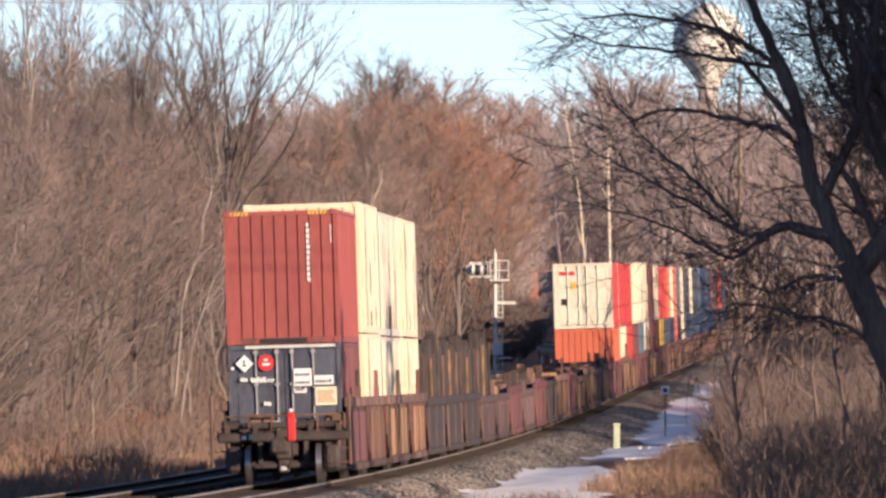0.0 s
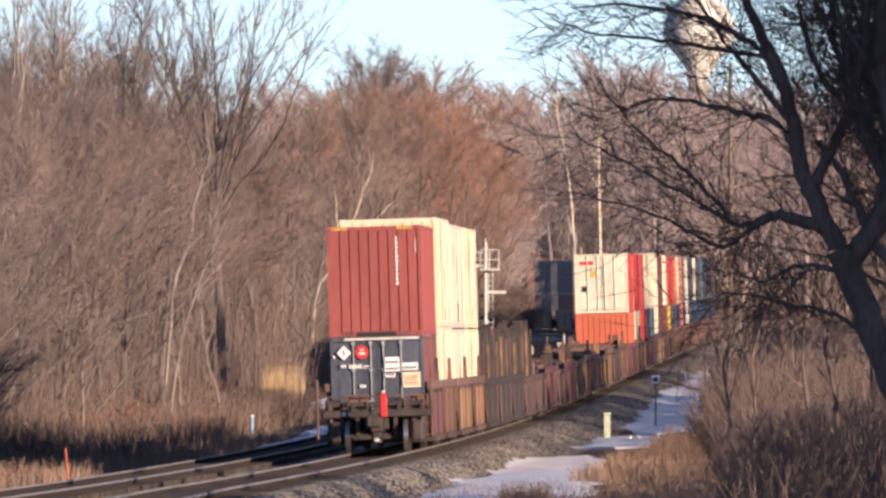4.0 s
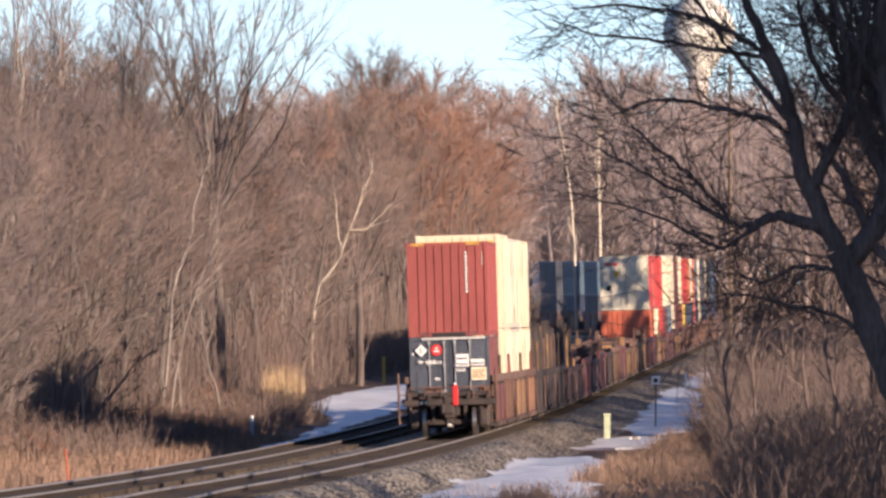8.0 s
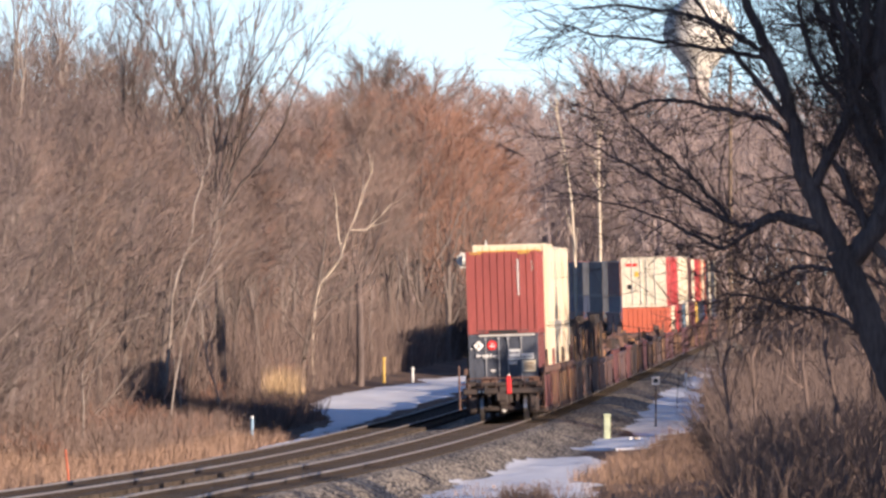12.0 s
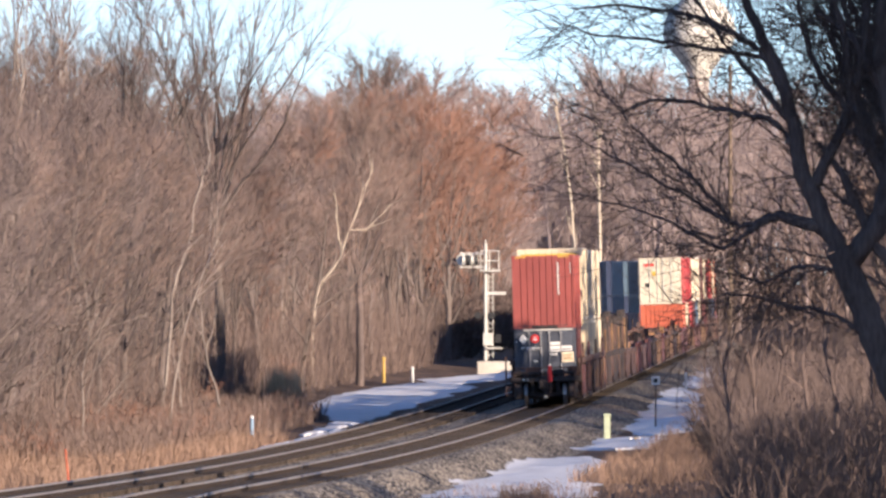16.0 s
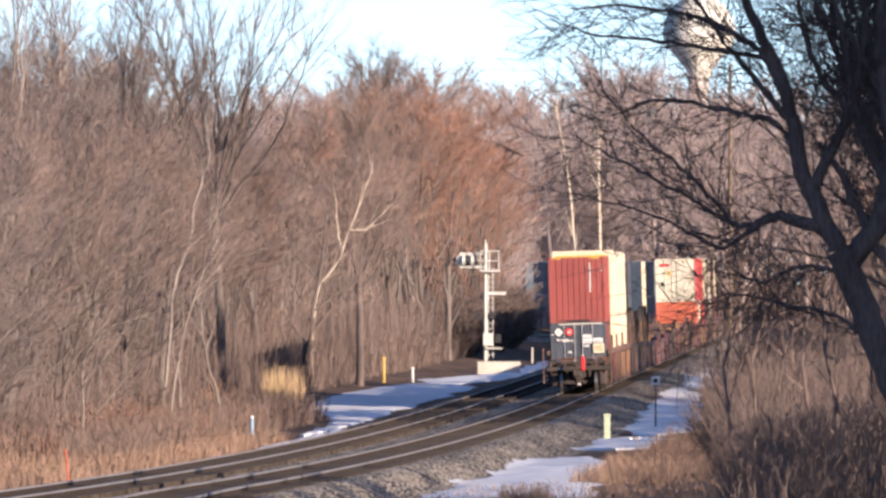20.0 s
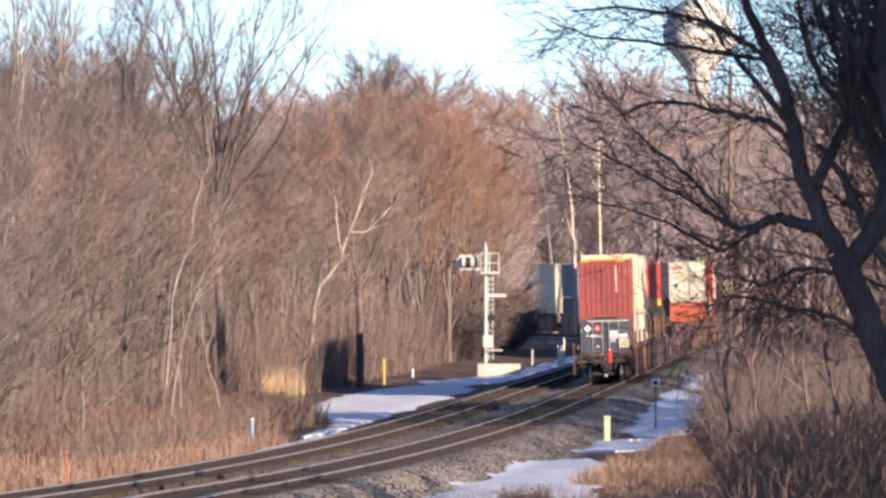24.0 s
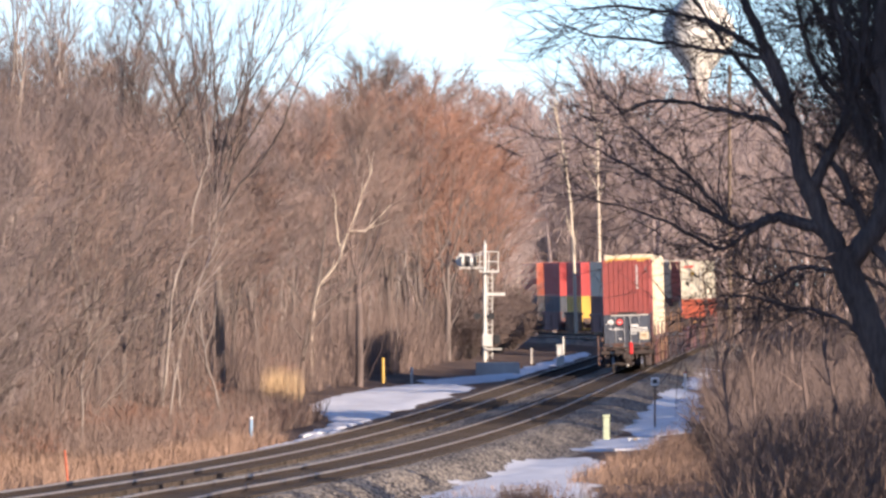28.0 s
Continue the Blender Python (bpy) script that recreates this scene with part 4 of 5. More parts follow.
def grow(seed, H, spread=0.5, limbs=11, fork=0.28, sub=6, twigs=11, thick=0.012, twig_len=0.052, droop=0.0, fine=0.018):
    """Wood (trunk, limbs, branches) and a crown of fine twigs for one bare tree."""
    rng = random.Random(seed)
    wood, crown = Twigs(), Twigs()
    r0 = H * thick
    trunk, _ = wander(Vector((0, 0, -0.3)), Vector((rng.uniform(-.05, .05), rng.uniform(-.05, .05), 1)).normalized(), H * 0.86, 8, 0.07, 0.05, rng)
    radii = [r0 * (1 - 0.82 * i / 8) for i in range(9)]
    wood.tube(trunk, radii, 6)

    def at(pts, k):
        k *= len(pts) - 1
        i = min(int(k), len(pts) - 2)
        return pts[i].lerp(pts[i + 1], k - i), (pts[i + 1] - pts[i]).normalized()
    for i in range(limbs):
        k = fork + (1 - fork) * (i + rng.random()) / limbs
        p, d = at(trunk, min(k, 0.99))
        ln = H * (0.42 - 0.25 * k) * rng.uniform(0.75, 1.2)
        d1 = tilt(d, spread * rng.uniform(0.7, 1.35), rng)
        l1, _ = wander(p, d1, ln, 5, 0.10, 0.09 - droop, rng)
        ra = r0 * (1 - 0.82 * k) * 0.62
        wood.tube(l1, [ra * (1 - 0.75 * j / 5) for j in range(6)], 4)
        for j in range(sub + 1):
            kk = 0.25 + 0.75 * (j + rng.random()) / (sub + 1)
            p2, d2 = at(l1, min(kk, 0.99))
            l2, _ = wander(p2, tilt(d2, rng.uniform(0.3, 0.75), rng), ln * rng.uniform(0.35, 0.6), 3, 0.12, 0.06 - droop, rng)
            rb = max(ra * (1 - 0.75 * kk) * 0.55, 0.014)
            wood.tube(l2, [rb, rb * 0.75, rb * 0.5, 0.006], 3)
            for q in range(twigs):
                p3, d3 = at(l2, min(0.15 + 0.85 * rng.random(), 0.99))
                e = p3 + (tilt(d3, rng.uniform(0.15, 0.7), rng) + Vector((0, 0, 0.1 - droop))).normalized() * H * twig_len * rng.uniform(0.7, 1.4)
                crown.spike(p3, e, fine, rng)
                for w in range(4):
                    p4 = p3.lerp(e, rng.uniform(0.2, 0.9))
                    crown.spike(p4, p4 + tilt((e - p3).normalized(), rng.uniform(0.25, 0.8), rng) * H * twig_len * rng.uniform(0.4, 0.8), fine * 0.7, rng)
    return wood, crown


def tree_thing(name, wood, crown, mw, mc, label, m):
    c = empty(name, m)
    t = raw("trunk", wood.v, wood.f, M[mw], c)
    t.data.polygons.foreach_set("use_smooth", [True] * len(wood.f))
    raw("crown", crown.v, crown.f, M[mc], c)
    return tagged(c, label, "tree", group="bare woods")


KINDS = []
MODELS = []
for k, (H, kw, mw, mc, lab) in enumerate([
        (12, dict(spread=0.55, limbs=12), "bark", "twig", "bare brown deciduous tree in winter woods"),
        (12, dict(spread=0.42, limbs=13, fork=0.35), "bark", "grey_twig", "slim bare grey-brown tree in winter woods"),
        (12, dict(spread=0.75, limbs=12, fork=0.2), "bark", "twig", "spreading bare brown tree in winter woods"),
        (12, dict(spread=0.55, limbs=14, fork=0.15), "bark", "rust_twig", "bare tree with rust-coloured twigs"),
        (12, dict(spread=0.38, limbs=10, fork=0.4, thick=0.010), "pale_bark", "twig", "pale-barked slender bare tree"),
        (12, dict(spread=0.7, limbs=14, fork=0.08, thick=0.010), "bark", "grey_twig", "low-branched bare brown sapling tree"),
        # coarse model with very wide twigs, only for the added shade trees
        (12, dict(spread=0.6, limbs=9, fork=0.12, sub=4, twigs=4, twig_len=0.075, fine=0.30), "bark", "twig", ""),
        (12, dict(spread=0.55, limbs=11, fork=0.15, sub=5, twigs=6, twig_len=0.06, fine=0.04), "bark", "twig", "")]):
    wood, crown = grow(40 + k, H, **kw)
    MODELS.append((wood, crown, mw, mc))
    if lab:
        KINDS.append(tree_thing("bare_tree", wood, crown, mw, mc, lab, pose(-60, 500 + 9 * k, 1)))


def foot(x, y):
    u = x - (X0 + SLOPE * min(y, BEND))
    return rail_z(y) + ground_dz(y, u) + CANT * max(-8.0, min(6.0, u)) if y < 1300 else rail_z(1400) + 0.2


def plant(kind, x, y, height, rng):
    o = copy_thing(KINDS[kind], pose(x, y, foot(x, y) - 0.15, rng.uniform(-4, 4), rng.uniform(-4, 4), rng.uniform(0, 360)))
    k = height / 12
    o.scale = (k * rng.uniform(0.9, 1.3), k * rng.uniform(0.9, 1.3), k)
    return o


def grove(name, places, label, category, seed, wood_mat="bark", twig_mat="twig"):
    """Many far or unseen trees as one mesh of wood and twigs."""
    rng = random.Random(seed)
    va, fa, mi, base = [], [], [], 0
    for kind, x, y, h in places:
        z = foot(x, y)
        k, a = h / 12, rng.uniform(0, 6.28)
        c, s = math.cos(a) * k, math.sin(a) * k
        for part_no, tw in enumerate(MODELS[kind][:2]):
            v = np.array([tuple(p) for p in tw.v])
            w = np.stack((x + v[:, 0] * c - v[:, 1] * s, y + v[:, 0] * s + v[:, 1] * c, z - 0.15 + v[:, 2] * k), 1)
            va += w.tolist()
            fa += [tuple(i + base for i in f) for f in tw.f]
            mi += [part_no] * len(tw.f)
            base += len(v)
    ob = raw(name, va, fa, M[wood_mat])
    ob.data.materials.append(M[twig_mat])
    ob.data.polygons.foreach_set("material_index", mi)
    return tagged(ob, label, category, kind="stuff")


LINE = [on_line(s)[:2] for s in range(1150, 1900, 10)]


def near_line(x, y, gap):
    return any((x - a) ** 2 + (y - b) ** 2 < gap * gap for a, b in LINE)


rng = random.Random(5)
# woods along the left of the line
N = 215
for i in range(N):
    y = 430 + 800 * (i / N) + rng.uniform(-4, 4)
    lo = -(784 + 90) / FOCAL * y
    hi = min(X0 + SLOPE * y - (14.2 if y < 690 else 14.6), ((940 if y > 1000 else 915) - 784) / FOCAL * y - 0.6)
    x = lo + (hi - lo) * (rng.random() if i % 3 else rng.random() ** 0.3)
    depth = smooth(0, 10, hi - x)
    px = 784 + FOCAL * x / y
    crest = 32 + 48 * smooth(60, 150, px) + 56 * smooth(240, 320, px) - 52 * smooth(580, 650, px) + 55 * smooth(700, 930, px)
    top = EYE_Z + (480 - crest) * y / FOCAL - foot(x, y)
    kind = rng.choice((0, 1, 2, 1, 5, 5, 0, 5, 5, 4, 1) if px < 380 else (0, 2, 1, 2, 3, 0, 1, 5, 0, 4))
    if 690 < px < 880 and y > 800:
        kind = rng.choice((3, 3, 0))
    plant(kind, x, y, top * rng.uniform(0.6, 0.9 + 0.12 * depth), rng)
# woods that close the view behind the bend
far = []
for i in range(60):
    y = rng.uniform(1235, 1300)
    far.append((7, (rng.uniform(790, 888) - 784) / FOCAL * y, y, rng.uniform(9, 15)))
for i in range(230):
    y = rng.uniform(1330, 1950)
    x = rng.uniform(-(784 - 420) / FOCAL * y, (1568 - 620) / FOCAL * y)
    if near_line(x, y, 9):
        continue
    px = 784 + FOCAL * x / y
    crest = 130 - 45 * smooth(570, 650, px) + 45 * smooth(700, 900, px) - 60 * smooth(960, 1060, px) + 40 * smooth(1090, 1200, px)
    far.append((7, x, y, (480 - crest - rng.uniform(0, 130)) * y / FOCAL + 4.5))
for i in range(70):
    y = rng.uniform(1430, 1600)
    far.append((7, (rng.uniform(900, 1130) - 784) / FOCAL * y, y, rng.uniform(12, 19)))
grove("far_woods", far, "distant bare brown woods behind the bend", "woods", 1, "hazed_twig", "hazed_twig")
# bare trees right of the ditch
right = []
for i in range(26):
    y = rng.uniform(620, 1300)
    x = X0 + SLOPE * min(y, BEND) + rng.uniform(11, 30)
    if not near_line(x, y, 9):
        right.append((rng.choice((0, 1, 2, 5)), x, y, rng.uniform(7, 13)))
grove("lineside_woods", right, "bare grey-brown trees right of the line", "woods", 2, "bark", "grey_twig")
# trees added on the sunny side, mostly beyond the picture's edge, to throw shade on line and ditch
shade = []
for i in range(230):
    y = 190 + 720 * (i / 230) + rng.uniform(-5, 5)
    x = 784 / FOCAL * y + rng.uniform(4.5, 13)
    shade.append((6, x, y, (rng.uniform(4.8, 6.4) if y < 320 else rng.uniform(2.6, 3.8) if y < 560 else rng.uniform(5.8, 8.0)) * (0.85 + 0.4 * noise.noise((y * 0.06, 0, 7)))))
for i in range(45):
    y = rng.uniform(190, 295)
    shade.append((6, 784 / FOCAL * y + rng.uniform(1.6, 6.0), y, rng.uniform(4.2, 5.6)))
for i in range(120):
    y = rng.uniform(540, 1000)
    shade.append((6, 784 / FOCAL * y + rng.uniform(7, 14), y, rng.uniform(7.0, 8.8)))
for i in range(60):
    y = rng.uniform(205, 330)
    shade.append((6, 784 / FOCAL * y + rng.uniform(1.6, 5.5), y, rng.uniform(3.7, 4.8)))
for i in range(10):
    y = rng.uniform(225, 420)
    shade.append((6, 784 / FOCAL * y + rng.uniform(4.5, 9), y, rng.uniform(3.6, 5.4)))
for y, x, h in ((329, 16.4, 9.5), (364, 16.0, 10), (640, 24, 11), (652, 24.5, 13), (664, 25, 12.5), (632, 21.5, 13.5), (636, 23, 13.5), (641, 22, 13.5), (646, 23.5, 13.5), (650, 22, 13.5), (783, 29, 14), (801, 29.5, 14), (810, 29.8, 14.5), (819, 30, 14)):
    shade.append((6, x, y, h))
for i in range(22):
    y = 574 + 4.2 * i + rng.uniform(-2, 2)
    shade.append((6, 784 / FOCAL * y + rng.uniform(3.2, 6.5), y, rng.uniform(8.8, 9.9)))
for i in range(10):
    y = rng.uniform(765, 835)
    shade.append((6, 784 / FOCAL * y + rng.uniform(3.2, 6.5), y, rng.uniform(8.6, 9.8)))
for i in range(16):
    y = rng.uniform(1095, 1190)
    shade.append((6, X0 + SLOPE * y + rng.uniform(12, 19), y, rng.uniform(10, 13)))
# more added trees, to keep the near leaning tree in shade
for i in range(30):
    x = rng.uniform(9.5, 21)
    y = 121 - 0.96 * (x - 3.6) + rng.gauss(0, 2.5)
    shade.append((6, x, y, rng.uniform(12, 17)))
grove("sunny_side_woods", shade, "bare trees added on the sunny side to throw shade", "woods", 3)
for o in [q for c in KINDS for q in (*c.children_recursive, c)]:
    bpy.data.objects.remove(o)


# the tall tree whose upright limbs fan out over the left woods
def fan_tree(seed, x, y, H, fork, limbs, mw, mc, label, half_angle=0.5, thick=0.0105):
    rng = random.Random(seed)
    wood, crown = Twigs(), Twigs()
    trunk, d = wander(Vector((0, 0, -0.3)), Vector((0.02, 0, 1)), H * fork, 6, 0.03, 0.03, rng)
    r0 = H * thick
    wood.tube(trunk, [r0 * (1 - 0.35 * i / 6) for i in range(7)], 8)
    for i in range(limbs):
        p = trunk[-1].lerp(trunk[3], rng.random() * 0.45)
        a = half_angle * (2 * (i + 0.5) / limbs - 1) * rng.uniform(0.8, 1.2)
        d1 = Vector((math.sin(a), rng.uniform(-0.35, 0.35), math.cos(a))).normalized()
        ln = H * (1.03 - fork) * rng.uniform(0.75, 1.05)
        l1, _ = wander(p, d1, ln, 9, 0.19, 0.05, rng)
        ra = r0 * rng.uniform(0.22, 0.38)
        wood.tube(l1, [max(ra * (1 - 0.78 * j / 9), 0.012) for j in range(10)], 5)
        for j in range(17):
            k = rng.randint(2, 8)
            p2 = l1[k].lerp(l1[k + 1], rng.random())
            d2 = tilt((l1[k + 1] - l1[k]).normalized(), rng.uniform(0.3, 0.65), rng)
            l2, _ = wander(p2, d2, ln * rng.uniform(0.14, 0.34), 4, 0.16, 0.06, rng)
            rb = max(0.014, ra * 0.3 * (1 - k / 12))
            wood.tube(l2, [rb, rb * 0.8, rb * 0.6, rb * 0.4, 0.006], 3)
            for q in range(10):
                m = rng.randint(0, 3)
                a0 = l2[m].lerp(l2[m + 1], rng.random())
                crown.spike(a0, a0 + tilt((l2[m + 1] - l2[m]).normalized(), rng.uniform(0.2, 0.6), rng) * rng.uniform(0.4, 1.3), 0.024, rng)
    return tree_thing("tall_bare_tree", wood, crown, mw, mc, label, pose(x, y, foot(x, y) - 0.1))


fan_tree(7, (392 - 784) / FOCAL * 668, 668, 20.2, 0.50, 18, "bark", "twig", "tall bare tree with upright limbs fanning over the woods", 0.66, 0.0105)
fan_tree(9, (60 - 784) / FOCAL * 700, 700, 21.0, 0.5, 11, "pale_bark", "twig", "tall bare pale tree behind the woods", 0.4)
fan_tree(15, (-10 - 784) / FOCAL * 640, 640, 20.0, 0.5, 11, "pale_bark", "twig", "tall bare pale tree behind the woods", 0.4)
fan_tree(21, (235 - 784) / FOCAL * 640, 640, 19.0, 0.5, 11, "bark", "bark", "tall bare tree behind the woods", 0.45)
# Dark bark on the thick trunk stands in for the shade it lies in.
fan_tree(12, (637 - 784) / FOCAL * 825, 825, 11.8, 0.52, 6, "dark_bark", "twig", "bare tree with a thick trunk at the woods' edge, shade put into its dark bark", 0.5, 0.0185)


def branch_tree(x, y, pts, r, label, seed, mw="birch"):
    """A slender pale tree that follows a bent line."""
    rng = random.Random(seed)
    wood, crown = Twigs(), Twigs()
    pts = [Vector(p) for p in pts]
    wood.tube(pts, [r * (1 - 0.7 * i / (len(pts) - 1)) for i in range(len(pts))], 6)
    for j in range(14):
        k = rng.randint(1, len(pts) - 2)
        p2 = pts[k].lerp(pts[k + 1], rng.random())
        d2 = tilt((pts[k + 1] - pts[k]).normalized(), rng.uniform(0.3, 0.6), rng)
        l2, _ = wander(p2, d2, rng.uniform(1.2, 3.2), 4, 0.08, 0.08, rng)
        wood.tube(l2, [r * 0.4, r * 0.33, r * 0.26, r * 0.18, 0.008], 4)
        for q in range(6):
            m = rng.randint(0, 3)
            crown.spike(l2[m], l2[m] + tilt((l2[m + 1] - l2[m]).normalized(), rng.uniform(0.2, 0.7), rng) * rng.uniform(0.4, 1.1), 0.022, rng)
    tree_thing("leaning_pale_tree", wood, crown, mw, "twig", label, pose(x, y, foot(x, y)))


def forked_tree(y, stems, r, label, seed, mw="pale_bark", twigs=5):
    """A bare tree at distance y whose stems follow bent lines; a line gives width across and height as seen through the long lens."""
    rng = random.Random(seed)
    wood, crown = Twigs(), Twigs()
    k = y / FOCAL
    x0 = (stems[0][0][0] - 784) * k
    base = foot(x0, y)
    for n, line in enumerate(stems):
        pts = [Vector(((a - 784) * k - x0, rng.uniform(-0.1, 0.1), EYE_Z + (480 - b) * k - base)) for a, b in line]
        if n == 0:
            pts.insert(0, Vector((pts[0].x, 0, -0.2)))
        fine = [pts[0]]
        for a, b in zip(pts, pts[1:]):
            for q in (1, 2, 3):
                off = 0.05 * (b - a).length if q < 3 else 0
                fine.append(a.lerp(b, q / 3) + Vector((rng.uniform(-off, off), 0, 0)))
        pts = fine
        ra = r * (1 if n == 0 else 0.7)
        m = len(pts) - 1
        wood.tube(pts, [ra * (1 - 0.65 * i / m) for i in range(m + 1)], 6)
        for j in range(twigs * m // 6):
            i = rng.randint(1 if n == 0 else 0, m - 1)
            p2 = pts[i].lerp(pts[i + 1], rng.random())
            l2, _ = wander(p2, tilt((pts[i + 1] - pts[i]).normalized(), rng.uniform(0.3, 0.7), rng), rng.uniform(0.6, 2.0), 4, 0.15, 0.06, rng)
            wood.tube(l2, [ra * 0.35, ra * 0.28, ra * 0.2, ra * 0.14, 0.006], 3)
            for q in range(5):
                e = rng.randint(0, 3)
                crown.spike(l2[e], l2[e] + tilt((l2[e + 1] - l2[e]).normalized(), rng.uniform(0.2, 0.7), rng) * rng.uniform(0.2, 0.6), 0.016, rng)
    tree_thing("forked_bare_tree", wood, crown, mw, "twig", label, pose(x0, y, base))


PALE = "slender pale-barked bare tree at the woods' edge"
forked_tree(805, [[(552, 640), (556, 560), (566, 500), (604, 452), (614, 415), (638, 350), (660, 297)], [(604, 452), (598, 400), (593, 340)], [(618, 405), (648, 405), (690, 360)]], 0.085, "leaning forked pale-barked tree at the woods' edge", 4, "birch")
forked_tree(590, [[(288, 700), (298, 620), (314, 482), (331, 441), (356, 324), (372, 270), (362, 200)], [(331, 441), (372, 400), (408, 340)]], 0.07, PALE, 41)
forked_tree(560, [[(146, 720), (150, 640), (152, 617), (158, 593), (139, 530), (137, 455), (128, 380)], [(158, 593), (182, 580), (225, 566), (272, 552)], [(160, 590), (176, 540), (182, 500)]], 0.06, PALE, 42)
forked_tree(600, [[(390, 720), (385, 698), (368, 644), (358, 563), (350, 520)], [(364, 620), (378, 575), (384, 540)]], 0.05, PALE, 43)
forked_tree(620, [[(95, 560), (92, 420), (95, 317), (88, 243)], [(95, 317), (118, 262), (130, 205)]], 0.055, PALE, 44)
forked_tree(580, [[(72, 640), (75, 540), (70, 500), (80, 430)], [(75, 560), (88, 505), (98, 470)]], 0.04, PALE, 45)
forked_tree(540, [[(88, 730), (92, 690), (98, 660), (94, 620)]], 0.04, PALE, 46)
forked_tree(610, [[(40, 600), (36, 480), (34, 400), (44, 350)], [(35, 440), (22, 390), (16, 330)]], 0.05, PALE, 47)
forked_tree(590, [[(322, 745), (322, 725), (318, 671), (312, 640)]], 0.045, PALE, 48)
forked_tree(640, [[(230, 620), (236, 480), (228, 400), (246, 330), (258, 250)], [(230, 420), (210, 360), (204, 300)]], 0.055, PALE, 49)
forked_tree(940, [[(700, 650), (702, 560), (706, 480), (700, 420)], [(704, 520), (716, 470), (722, 420)]], 0.05, PALE, 51)
forked_tree(885, [[(656, 670), (655, 600), (658, 520), (650, 450)]], 0.07, PALE, 52)
forked_tree(1000, [[(752, 650), (750, 590), (756, 520)], [(751, 600), (764, 560), (770, 520)]], 0.05, PALE, 53)
forked_tree(1065, [[(800, 645), (803, 590), (798, 530), (806, 470)]], 0.05, PALE, 54)
forked_tree(600, [[(10, 420), (6, 300), (20, 220), (54, 190), (62, 168)], [(62, 168), (96, 160), (136, 152)]], 0.06, "bare tree with a broken dark limb", 55, "dark_bark", 3)
branch_tree((1015 - 784) / FOCAL * 1340, 1340, [(0.3, 0, -0.2), (0.1, 0, 6), (-0.2, 0.2, 11), (-0.9, 0.2, 16), (-1.6, 0.3, 19)], 0.16, "tall pale-barked bare tree behind the bend", 6)
branch_tree((1062 - 784) / FOCAL * 1345, 1345, [(0, 0, -0.2), (0, 0, 7), (-0.1, 0.2, 12), (-0.1, 0.2, 15), (-0.2, 0.3, 17)], 0.17, "tall pale-barked bare tree behind the bend", 8)
for k, (px, y, h) in enumerate(((1300, 330, 4.6), (1345, 390, 5.0), (1270, 560, 6.5), (1420, 350, 4.2), (1480, 300, 4.4), (1540, 330, 4.0), (1380, 470, 6.0), (1250, 690, 7.0))):
    r = random.Random(90 + k)
    plant_x = (px - 784) / FOCAL * y
    branch_tree(plant_x, y, [(0, 0, -0.2), (r.uniform(-0.15, 0.15), 0, h * 0.3), (r.uniform(-0.3, 0.3), 0.1, h * 0.55), (r.uniform(-0.5, 0.5), 0.1, h * 0.8), (r.uniform(-0.7, 0.7), 0.2, h)], 0.05, "slender bare sapling in the shaded brush", 20 + k, "brush")
branch_tree((320 - 784) / FOCAL * 560, 560, [(-0.5, 0, -0.2), (-0.2, 0, 2.2), (0.2, 0, 4.2), (0.8, 0.2, 6.0), (1.6, 0.3, 7.8)], 0.04, "slender pale sapling in the brush", 10, "pale_bark")
branch_tree((145 - 784) / FOCAL * 500, 500, [(0, 0, -0.2), (0.05, 0, 1.6), (0.0, 0, 2.6), (0.25, 0.1, 4.0), (0.1, 0.2, 5.5)], 0.04, "slender pale sapling in the brush", 11, "pale_bark")


